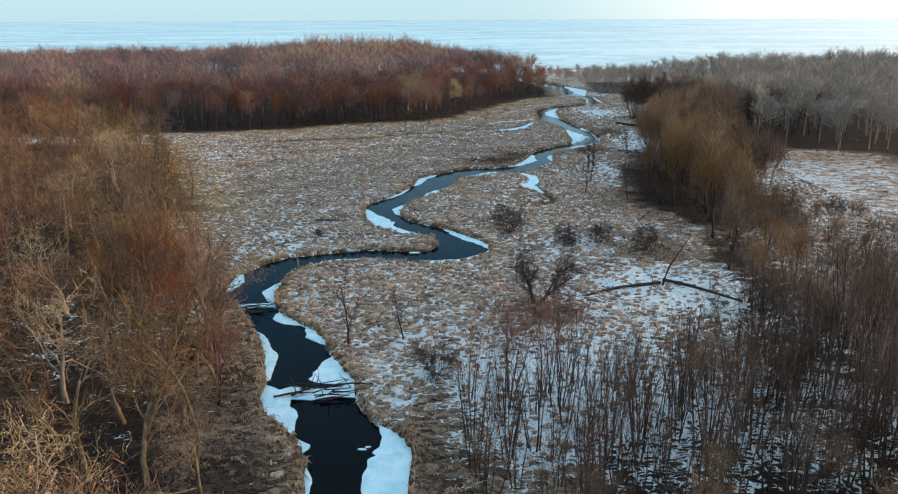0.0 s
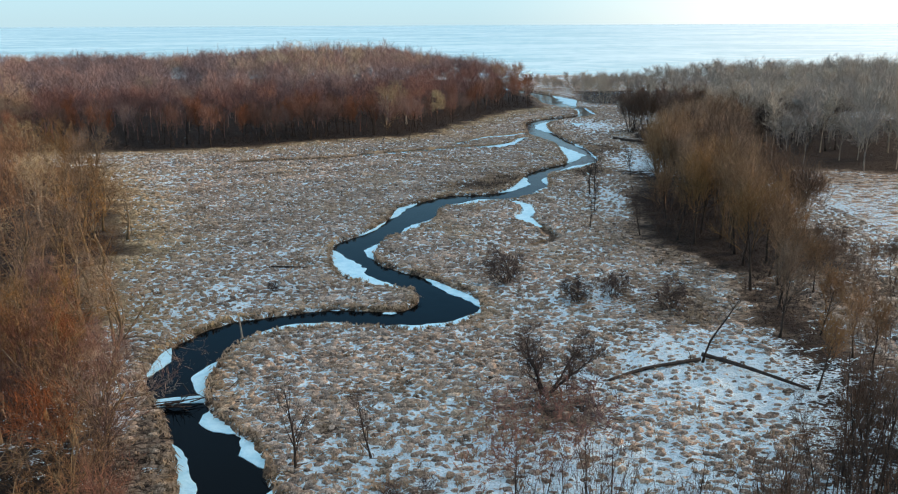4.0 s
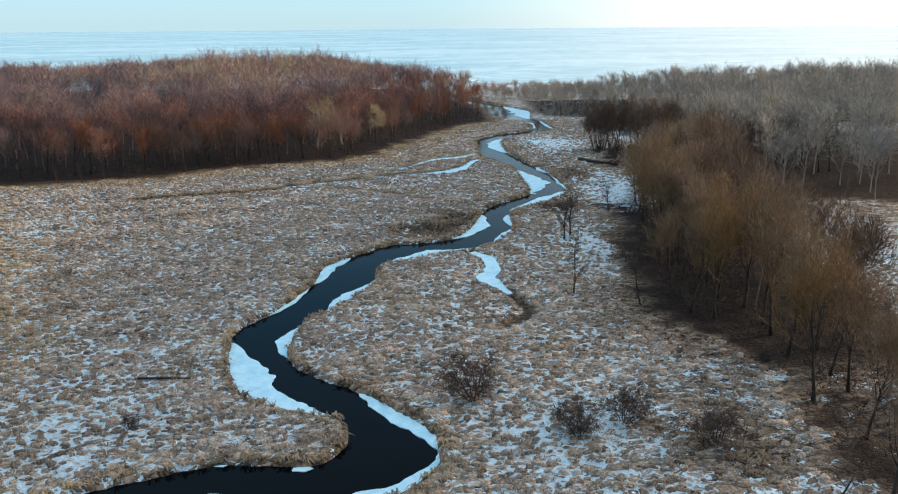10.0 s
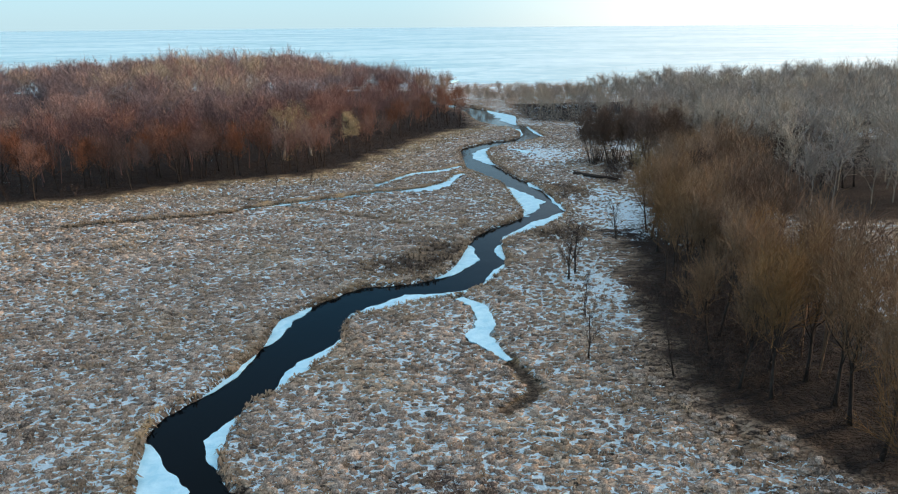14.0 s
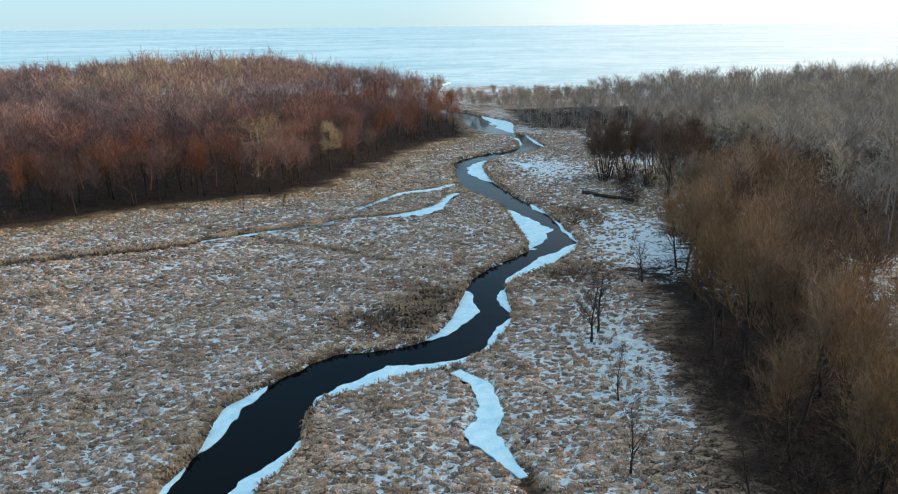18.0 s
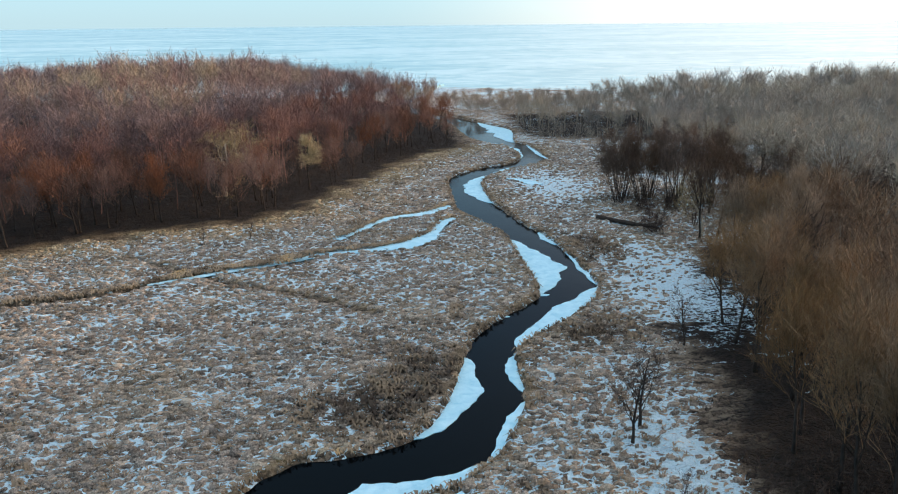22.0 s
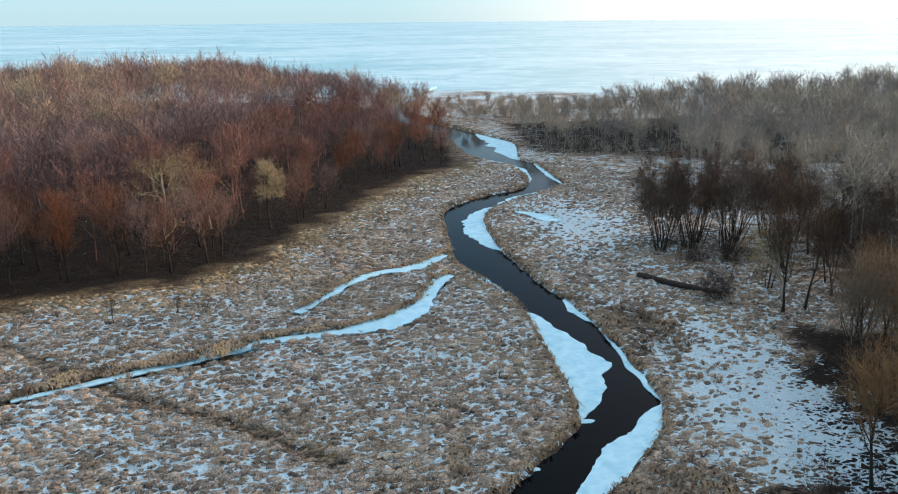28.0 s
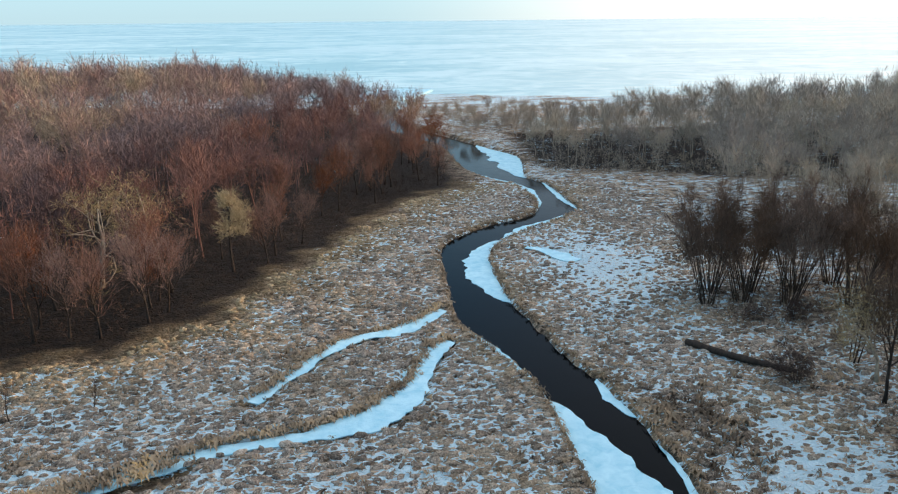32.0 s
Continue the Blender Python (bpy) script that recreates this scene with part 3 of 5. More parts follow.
def build_water():
    xs, ys = np.arange(-36, 64, 2.0), np.arange(-90, 500, 2.0)
    gx, gy = np.meshgrid(xs, ys)
    q = np.stack([gx.ravel(), gy.ravel()], 1)
    ok = (channel_depth(q) < 3.2).reshape(gx.shape)
    cells = ok[:-1, :-1] | ok[1:, :-1] | ok[:-1, 1:] | ok[1:, 1:]
    k = np.arange(gx.size).reshape(gx.shape)
    f = np.stack([k[:-1, :-1], k[:-1, 1:], k[1:, 1:], k[1:, :-1]], -1)[cells]
    used, inv = np.unique(f, return_inverse=True)
    v = np.column_stack([q, np.full(len(q), -0.40)])[used]
    me = mesh_np("water", v, inv.reshape(-1, 4), WATER, True)
    tagged(new("water", me), "dark open creek water winding through the marsh", "creek", kind="structure")


build_water()


def build_lake():
    xs = np.concatenate([-600 * 1.3 ** np.arange(7, 0, -1), np.arange(-600, 601, 40), 600 * 1.3 ** np.arange(1, 8)])
    ys = np.concatenate([np.arange(428, 900, 30), 900 * 1.22 ** np.arange(0, 9)])
    gx, gy = np.meshgrid(xs, ys)
    k = np.arange(gx.size).reshape(gx.shape)
    f = np.stack([k[:-1, :-1], k[:-1, 1:], k[1:, 1:], k[1:, :-1]], -1).reshape(-1, 4)
    me = mesh_np("lake", np.column_stack([gx.ravel(), gy.ravel(), np.full(gx.size, -0.37)]), f, LAKE, True)
    tagged(new("lake", me), "frozen pale lake reaching a hazy horizon", "lake", kind="structure")


build_lake()


# ---------------------------------------------------------------- ice
def slab(name, outline, z, thick, mat, label):
    """A flat sheet with a rim: outline is a ring of places."""
    bm = bmesh.new()
    top = [bm.verts.new((x, y, z)) for x, y in outline]
    face = bm.faces.new(top)
    if face.normal.z < 0 or face.calc_area() == 0:
        face.normal_update()
        if face.normal.z < 0:
            face.normal_flip()
    r = bmesh.ops.extrude_face_region(bm, geom=[face])
    for v in r["geom"]:
        if isinstance(v, bmesh.types.BMVert):
            v.co.z -= thick
    bmesh.ops.recalc_face_normals(bm, faces=bm.faces[:])
    bmesh.ops.triangulate(bm, faces=[f for f in bm.faces if len(f.verts) > 4])
    me = bpy.data.meshes.new(name)
    bm.to_mesh(me)
    bm.free()
    me.materials.append(mat)
    return tagged(new(name, me), label, "ice", "ice along the creek")


def bank_shelf(bank, start, end, width, peak=0.5, seed=0, flat=0.7):
    """A snow-covered shelf of ice along a bank, between two places on it."""
    i0 = int(np.argmin(np.hypot(*(bank[:, :2] - start).T)))
    i1 = int(np.argmin(np.hypot(*(bank[:, :2] - end).T)))
    i0, i1 = min(i0, i1), max(i0, i1)
    p = bank[i0:i1 + 1, :2]
    if len(p) < 3:
        return
    t = np.gradient(p, axis=0)
    t /= np.linalg.norm(t, axis=1)[:, None] + 1e-9
    side = 1 if bank is WEST else -1
    nrm = np.column_stack([t[:, 1], -t[:, 0]]) * side        # towards the water
    k = 5
    pad = np.vstack([np.repeat(nrm[:1], k, 0), nrm, np.repeat(nrm[-1:], k, 0)])
    nrm = np.stack([np.convolve(pad[:, c], np.ones(2 * k + 1) / (2 * k + 1), "valid") for c in (0, 1)], 1)
    s = np.linspace(0, 1, len(p))
    u = np.where(s < peak, s / peak, (1 - s) / (1 - peak))
    w = (width + (0.55 if bank is EAST else 0.2)) * np.clip(u, 0, 1) ** flat
    w *= 1 + 0.13 * waves(p[:, 0], p[:, 1], 6.0, 50 + seed, 2) + 0.06 * waves(p[:, 0], p[:, 1], 1.8, 90 + seed, 2)
    inner = p + nrm * (w + 0.10)[:, None]
    outer = p - nrm * 0.4
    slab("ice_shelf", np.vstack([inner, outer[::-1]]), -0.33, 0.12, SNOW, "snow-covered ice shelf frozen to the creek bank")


for n, (bank, a, b, w, pk, fl) in enumerate((
        (WEST, (-13.6, 124), (-2.6, 107.2), 3.4, 0.55, 0.7), (WEST, (-6.4, 141.5), (-2.4, 152.4), 1.7, 0.5, 0.6), (WEST, (-10.8, 131.4), (-7, 140), 0.5, 0.5, 0.5),
        (WEST, (12.4, 160.4), (18.4, 174.4), 2.3, 0.6, 0.6), (WEST, (29.8, 190.5), (31.4, 215), 4.6, 0.42, 0.8), (WEST, (31, 218), (27, 231.6), 0.35, 0.5, 0.4),
        (WEST, (48.4, 280.5), (44, 311), 1.3, 0.4, 0.6), (WEST, (-25.6, 84.5), (-25.2, 91.2), 1.5, 0.5, 0.6), (WEST, (-19.4, 72.8), (-15.8, 61.5), 0.9, 0.4, 0.5),
        (WEST, (-10.8, 50), (-11.5, 52), 0.6, 0.5, 0.5), (WEST, (-16, 60.8), (-12, 52.8), 2.7, 0.55, 0.7), (WEST, (-10.2, 44), (-10, 48), 0.3, 0.5, 0.5),
        (EAST, (-2.8, 38), (-5.2, 54), 3.0, 0.6, 0.5), (EAST, (-8, 60.4), (-10.6, 66.6), 2.8, 0.45, 0.7), (EAST, (-11.8, 69.6), (-14.2, 73.8), 0.7, 0.5, 0.5),
        (EAST, (-14.8, 74.6), (-18.2, 78.2), 1.1, 0.5, 0.6), (EAST, (-19, 80.4), (-19.6, 88), 0.9, 0.5, 0.6), (EAST, (-18.6, 91.6), (-6, 95.3), 0.9, 0.5, 0.5),
        (EAST, (-7, 95.5), (5.6, 100.6), 1.3, 0.35, 0.6), (EAST, (5.6, 101), (-0.6, 111.5), 1.2, 0.45, 0.5), (EAST, (-7.2, 119.2), (-6.6, 127.6), 1.1, 0.5, 0.8),
        (EAST, (-4.6, 131.2), (1, 142.6), 1.3, 0.4, 0.6), (EAST, (1.8, 147.4), (17.4, 156), 2.2, 0.5, 0.7), (EAST, (17.4, 156), (22.4, 165), 0.5, 0.6, 0.5),
        (EAST, (22.6, 166.4), (23.6, 174), 0.8, 0.6, 0.6), (EAST, (24, 175.4), (37.4, 191.8), 2.4, 0.55, 0.6), (EAST, (37.5, 192.6), (38, 206.5), 0.25, 0.4, 0.6),
        (EAST, (37.6, 210), (36.8, 217.5), 0.6, 0.5, 0.6), (EAST, (34, 237.5), (38.6, 262), 3.2, 0.45, 0.5), (EAST, (38, 261), (54.2, 277), 1.5, 0.3, 0.7),
        (EAST, (54.6, 278), (54.9, 300), 0.7, 0.5, 0.5), (EAST, (53.4, 305), (51, 347), 6.5, 0.45, 0.7))):
    bank_shelf(bank, a, b, w, pk, n, fl)

for line, lab in ((SIDE_ICE, "frozen snow-covered side channel in the marsh"), (SIDE_UPPER, "narrow frozen side channel in the marsh"),
                  (SIDE_EAST, "frozen snow-covered inlet in the marsh"), (SIDE_POOL, "small frozen pool in the marsh")):
    c = smooth_line(line, 0.5)
    t = np.gradient(c[:, :2], axis=0)
    t /= np.linalg.norm(t, axis=1)[:, None] + 1e-9
    nn = np.column_stack([-t[:, 1], t[:, 0]])
    def reach(seed):
        wide = 1 + 0.30 * waves(c[:, 0], c[:, 1], 5.0, seed, 2) + 0.22 * waves(c[:, 0], c[:, 1], 1.7, seed + 1, 2)
        return (c[:, 2] * np.clip(wide, 0.35, 1.6) + 0.12)[:, None]
    ring = np.vstack([c[:, :2] + nn * reach(77), (c[:, :2] - nn * reach(83))[::-1]])
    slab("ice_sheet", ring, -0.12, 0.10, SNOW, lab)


# ---------------------------------------------------------------- trees
def tubes(segs, sides):
    """Tapered prisms for a list of (a, b, ra, rb)."""
    if not len(segs):
        return np.zeros((0, 3)), np.zeros((0, 3), int)
    a = np.array([s[0] for s in segs])
    b = np.array([s[1] for s in segs])
    ra, rb = np.array([s[2] for s in segs]), np.array([s[3] for s in segs])
    d = b - a
    d /= np.linalg.norm(d, axis=1)[:, None] + 1e-9
    ref = np.where(np.abs(d[:, 2:]) > 0.9, [[1.0, 0, 0]], [[0, 0, 1.0]])
    u = np.cross(d, ref)
    u /= np.linalg.norm(u, axis=1)[:, None] + 1e-9
    v = np.cross(d, u)
    ang = np.arange(sides) * 2 * math.pi / sides
    off = u[:, None] * np.cos(ang)[None, :, None] + v[:, None] * np.sin(ang)[None, :, None]
    va, vb = a[:, None] + off * ra[:, None, None], b[:, None] + off * rb[:, None, None]
    verts = np.concatenate([va, vb], 1).reshape(-1, 3)
    i = np.arange(sides)
    j = (i + 1) % sides
    one = np.concatenate([np.stack([i, j, j + sides], 1), np.stack([i, j + sides, i + sides], 1)])
    faces = (one[None] + (np.arange(len(segs)) * 2 * sides)[:, None, None]).reshape(-1, 3)
    return verts, faces


def sweep(pts, rad, sides):
    """One connected round limb along the given places, closed at both ends."""
    pts, n = np.asarray(pts, float), len(pts)
    d = np.gradient(pts, axis=0)
    d /= np.linalg.norm(d, axis=1)[:, None] + 1e-9
    ref = np.array([1.0, 0, 0]) if abs(d[0, 0]) < 0.8 else np.array([0, 1.0, 0])
    u = np.cross(d, ref)
    u /= np.linalg.norm(u, axis=1)[:, None] + 1e-9
    v = np.cross(d, u)
    ang = np.arange(sides) * 2 * math.pi / sides
    off = u[:, None] * np.cos(ang)[None, :, None] + v[:, None] * np.sin(ang)[None, :, None]
    verts = (pts[:, None] + off * np.asarray(rad)[:, None, None]).reshape(-1, 3)
    i = np.arange(sides)
    j = (i + 1) % sides
    one = np.concatenate([np.stack([i, j, j + sides], 1), np.stack([i, j + sides, i + sides], 1)])
    f = (one[None] + (np.arange(n - 1) * sides)[:, None, None]).reshape(-1, 3)
    cap = np.array([(0, k, k + 1) for k in range(1, sides - 1)])
    return verts, np.vstack([f, cap[:, ::-1], cap + (n - 1) * sides])


def slivers(segs, r):
    """Thin tapered twigs, one triangle each, turned at random about their length."""
    if not len(segs):
        return np.zeros((0, 3)), np.zeros((0, 3), int)
    a = np.array([s[0] for s in segs])
    b = np.array([s[1] for s in segs])
    w = np.array([s[2] for s in segs])
    side = np.cross(b - a, r.normal(size=a.shape))
    side /= np.linalg.norm(side, axis=1)[:, None] + 1e-9
    verts = np.stack([a + side * w[:, None], a - side * w[:, None], b], 1).reshape(-1, 3)
    return verts, np.arange(len(verts)).reshape(-1, 3)


def join(*pieces):
    vs, fs, n = [], [], 0
    for v, f in pieces:
        vs.append(v)
        fs.append(f + n)
        n += len(v)
    return np.vstack(vs), np.vstack(fs)


class Grower:
    """A bare winter tree: limbs by level, twigs at the ends."""

    def __init__(self, seed, height, stems=1, lean=0.06, fork=0.35, kids=(8, 5, 5, 4), spread=0.75, up=0.18, thick=0.016, twig=(0.5, 1.2), wander=0.16, twig_w=0.022, reach=0.42, trunk_share=0.62, fork_top=False):
        self.r = np.random.default_rng(seed)
        self.H, self.kids, self.spread, self.up, self.twig, self.wander, self.twig_w, self.reach = height, kids, spread, up, twig, wander, twig_w, reach
        self.levels = [[], [], [], []]
        self.paths = [[], [], [], []]
        self.twigs = []
        self.fork, self.trunk_share, self.fork_top = fork, trunk_share, fork_top
        for s in range(stems):
            ang = self.r.uniform(0, 2 * math.pi) if stems == 1 else 2 * math.pi * (s + self.r.uniform(-0.3, 0.3)) / stems
            tilt = abs(self.r.normal(0, lean)) if stems == 1 else self.r.uniform(0.35, 1.0) * lean
            d = np.array([math.sin(tilt) * math.cos(ang), math.sin(tilt) * math.sin(ang), math.cos(tilt)])
            base = np.array([0, 0, -0.25]) + (np.array([math.cos(ang), math.sin(ang), 0]) * self.r.uniform(0.1, 0.07 * height) if stems > 1 else 0)
            h = height * (1 if stems == 1 else self.r.uniform(0.65, 1.0))
            self.branch(base, d, h * (self.trunk_share if stems == 1 else 0.8), h * thick * (1.0 if stems == 1 else 0.62), 0, h)

    def turn(self, d, angle):
        p = np.cross(d, self.r.normal(size=3))
        p /= np.linalg.norm(p) + 1e-9
        return d * math.cos(angle) + p * math.sin(angle)

    def branch(self, p, d, length, rad, level, H):
        r = self.r
        n = (6, 4, 2, 2)[level]
        step = length / n
        pts, rr = [p], [rad]
        for i in range(n):
            d = d + r.normal(size=3) * self.wander * (0.45 if level == 0 else 1) + np.array([0, 0, self.up * (0.4 if level == 0 else 1)])
            d /= np.linalg.norm(d)
            p = p + d * step
            pts.append(p)
            rr.append(rad * (1 - 0.72 * (i + 1) / n))
            self.levels[level].append((pts[-2], pts[-1], rr[-2], rr[-1]))
        self.paths[level].append((pts, rr))
        m = self.kids[level]
        lo = self.fork if level == 0 else 0.2
        for c in range(m):
            s = lo + (1.0 - lo) * ((c + r.uniform(0, 0.9)) / m) ** (0.6 if self.fork_top and level == 0 else 1.0)
            k = min(int(s * n), n - 1)
            f = s * n - k
            q, rq = pts[k] * (1 - f) + pts[k + 1] * f, rr[k] * (1 - f) + rr[k + 1] * f
            dd = pts[k + 1] - pts[k]
            dd = self.turn(dd / np.linalg.norm(dd), self.spread * r.uniform(0.65, 1.25))
            if level < 3:
                ln = (H * self.reach * (1.15 - 0.6 * s), length * 0.5, length * 0.5)[level] * r.uniform(0.7, 1.15)
                self.branch(q, dd, ln, rq * (0.55, 0.55, 0.5)[level], level + 1, H)
            else:
                ln = r.uniform(*self.twig)
                e = q + (dd + np.array([0, 0, self.up])) * ln
                self.twigs.append((q, e, self.twig_w))
                for _ in range(1):
                    g = r.uniform(0.3, 0.8)
                    d2 = self.turn(dd, r.uniform(0.3, 0.7))
                    q2 = q * (1 - g) + e * g
                    self.twigs.append((q2, q2 + (d2 + np.array([0, 0, self.up])) * ln * 0.6, self.twig_w * 0.8))

    def trunks(self):
        return [sweep(p, np.array(r) * np.r_[1.35, np.ones(len(r) - 1)], 6) for p, r in self.paths[0]]

    def limbs(self):
        return [sweep(p, r, 4) for p, r in self.paths[1]]

    def crown(self, with_limbs=False):
        first = [tubes(self.levels[1], 3)] if with_limbs else []
        return join(*first, tubes(self.levels[2], 3), slivers([(a, b, ra) for a, b, ra, rb in self.levels[3]], self.r), slivers(self.twigs, self.r))

    def light(self, keep, wide=1.8, above=0.0):
        """The same tree with less in it, for woods far off; above: only the crown over that share of the height."""
        floor_z = above * self.H
        high = lambda segs: [g for g in segs if max(g[0][2], g[1][2]) >= floor_z]
        tw = high([(a, b, w * wide) for a, b, w in self.twigs])
        pick = self.r.random(len(tw)) < keep
        ends = high([(self.levels[3][i][0], self.levels[3][i + 1][1], max(self.levels[3][i][2] * 1.2, 0.5 * self.twig_w * wide)) for i in range(0, len(self.levels[3]), 2)])
        mid = high([(self.levels[2][i][0], self.levels[2][i + 1][1], self.levels[2][i][2]) for i in range(0, len(self.levels[2]), 2)])
        first = high([(self.levels[1][i][0], self.levels[1][i + 1][1], self.levels[1][i][2], self.levels[1][i + 1][3]) for i in range(0, len(self.levels[1]), 2)])
        low = [(self.levels[0][i][0], self.levels[0][i + 1][1], self.levels[0][i][2], self.levels[0][i + 1][3]) for i in range(0, len(self.levels[0]), 2)]
        return join(tubes(low, 3), slivers([f[:3] for f in first], self.r), slivers(mid, self.r), slivers(ends, self.r), slivers([t for t, k in zip(tw, pick) if k], self.r))


def tree_kind(name, grower, bark, twig, label, category, group):
    """One tree with its parts."""
    root = new(name)
    root.empty_display_size = 0.5
    stems = grower.trunks()
    for st in stems:
        part("trunk" if len(stems) == 1 else "stem", mesh_np("trunk", *st, bark, True), root)
    if len(stems) == 1:
        for lb in grower.limbs():
            part("limb", mesh_np("limb", *lb, bark, True), root)
    part("crown", mesh_np("crown", *grower.crown(len(stems) > 1), twig), root, "bare twigs")
    return tagged(root, label, category, group)


class Stand:
    """Kinds of trees that are set out one after another: the first use takes the original, the next ones are copies."""

    def __init__(self, kinds):
        self.kinds, self.used = kinds, [False] * len(kinds)

    def put(self, k, x, y, z, turn, size):
        m = pose(x, y, z, 0, 0, turn) @ Matrix.Diagonal((size, size, size, 1))
        ob = self.kinds[k]
        if not self.used[k]:
            self.used[k] = True
            ob.matrix_world = m
            return ob
        made = copy_thing(ob, pose(x, y, z, 0, 0, turn))
        made.scale = (size, size, size)
        return made


def scatter(poly, gap, seed, keep=1.0):
    """Jittered places inside a plan outline."""
    r = np.random.default_rng(seed)
    p = np.asarray(poly, float)
    lo, hi = p.min(0), p.max(0)
    gx, gy = np.meshgrid(np.arange(lo[0], hi[0], gap), np.arange(lo[1], hi[1], gap))
    gx = gx + (np.arange(len(gx)) % 2)[:, None] * gap / 2
    q = np.stack([gx.ravel(), gy.ravel()], 1) + r.uniform(-0.42, 0.42, (gx.size, 2)) * gap
    q = q[inside(q, poly) & (r.random(len(q)) < keep)]
    q = q[channel_depth(q) > 1.2]
    return q


def height_at(q):
    q = np.asarray(q, float).reshape(-1, 2)
    sd = channel_depth(q)
    return bank_profile(sd) + land_height(q, sd)


def stuff_wood(name, places, sizes, lights, mat, label, seed):
    """Many far trees in one mesh."""
    r = np.random.default_rng(seed)
    vs, fs, ts, n = [], [], [], 0
    zs = height_at(places)
    field = waves(places[:, 0], places[:, 1], 45.0, seed + 3, 2)
    for (x, y), s, z, f in zip(places, sizes, zs, field):
        v, t = lights[r.integers(len(lights))]
        a = r.uniform(0, 2 * math.pi)
        c, sn = math.cos(a) * s, math.sin(a) * s
        vs.append(np.column_stack([v[:, 0] * c - v[:, 1] * sn + x, v[:, 0] * sn + v[:, 1] * c + y, v[:, 2] * s * r.uniform(0.92, 1.1) + z]))
        fs.append(t + n)
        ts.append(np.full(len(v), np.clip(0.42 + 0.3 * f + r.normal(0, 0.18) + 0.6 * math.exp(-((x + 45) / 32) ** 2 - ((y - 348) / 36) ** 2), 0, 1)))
        n += len(v)
    if n:
        me = mesh_np(name, np.vstack(vs), np.vstack(fs), mat, False, tint=np.concatenate(ts))
        tagged(new(name, me), label, "woodland", kind="stuff")


# kinds of trees
west_trees = Stand([tree_kind("tree", Grower(100 + i, 14, fork=0.38, kids=(8, 5, 5, 3), spread=0.78, up=0.10, reach=0.46, wander=0.28, thick=0.019, twig=(0.5, 1.2), twig_w=0.015), BARK_OLIVE, TWIG_OCHRE,
                              "bare deciduous tree with ochre-brown winter twigs in the creekside wood", "tree", "trees of the near west wood") for i in range(5)])
pale_trees = Stand([tree_kind("tree", Grower(120 + i, 15, fork=0.3, kids=(10, 6, 4, 3), spread=0.95, up=0.06, wander=0.32, thick=0.018, reach=0.5), BARK_PALE, TWIG_GOLD,
                              "bare tree with crooked pale sunlit limbs", "tree", "pale trees in the woods") for i in range(2)])
rust_trees = Stand([tree_kind("tree", Grower(140 + i, 13.5, fork=0.28, kids=(10, 6, 5, 3), spread=0.62, up=0.2, reach=0.44, thick=0.014, twig=(0.8, 1.8), twig_w=0.02), BARK_DARK, TWIG_RUST,
                              "bare tree with rust-red winter twigs at the wood's edge", "tree", "trees of the far west wood") for i in range(5)])
gold_trees = Stand([tree_kind("tree", Grower(160, 12, fork=0.5, kids=(12, 7, 6, 5), spread=0.85, up=0.05, reach=0.3, twig=(0.4, 0.9), twig_w=0.02), BARK_DARK, TWIG_GOLD,
                              "round-crowned willow with dense golden twigs", "tree", "")])
east_trees = Stand([tree_kind("tree", Grower(180 + i, 14.5, stems=1 + 3 * (i % 2), lean=0.06 + 0.2 * (i % 2), fork=0.38, kids=((10, 6, 5, 3), (7, 4, 4, 3))[i % 2], spread=0.6, up=0.18, reach=0.42, thick=0.013, twig=(0.8, 1.8), twig_w=0.016), BARK_DARK, TWIG_BROWN,
                              "slender bare tree with brown twigs in the east wood", "tree", "trees of the east wood") for i in range(5)])
amber_trees = Stand([tree_kind("tree", Grower(190 + i, 14.5, fork=0.38, kids=(11, 6, 5, 4), spread=0.56, up=0.22, reach=0.42, thick=0.013, twig=(0.9, 2.0), twig_w=0.016), BARK_DARK, TWIG_AMBER,
                               "bare tree with amber-brown twigs in the east wood", "tree", "trees of the east wood") for i in range(3)])
stem_clumps = Stand([tree_kind("shrub", Grower(200 + i, 8.2, stems=5, lean=0.2, fork=0.3, kids=(5, 3, 2, 2), spread=0.3, up=0.16, thick=0.012, twig=(0.3, 0.7), reach=0.34, wander=0.09, twig_w=0.013), BARK_DARK, TWIG_WILLOW,
                               "clump of slender upright bare stems standing in snow", "shrub", "stem clumps beside the creek") for i in range(3)])
willow_clump = Stand([tree_kind("tree", Grower(220 + i, 14, stems=14, lean=0.42, fork=0.45, kids=(7, 4, 4, 3), spread=0.45, up=0.1, thick=0.009, twig=(0.7, 1.5), reach=0.28, twig_w=0.016), BARK_DARK, TWIG_WILLOW,
                                "many-stemmed willow fanning out from one base", "tree", "many-stemmed willows") for i in range(1)])
old_shrub = Stand([tree_kind("shrub", Grower(236, 8.5, stems=4, lean=0.95, fork=0.18, kids=(9, 6, 5, 3), spread=0.58, up=0.15, thick=0.036, twig=(0.5, 1.2), wander=0.26, reach=0.34, twig_w=0.012), BARK_DARK, TWIG_DARK,
                             "large crooked bare shrub with spreading dark limbs", "shrub", "")])
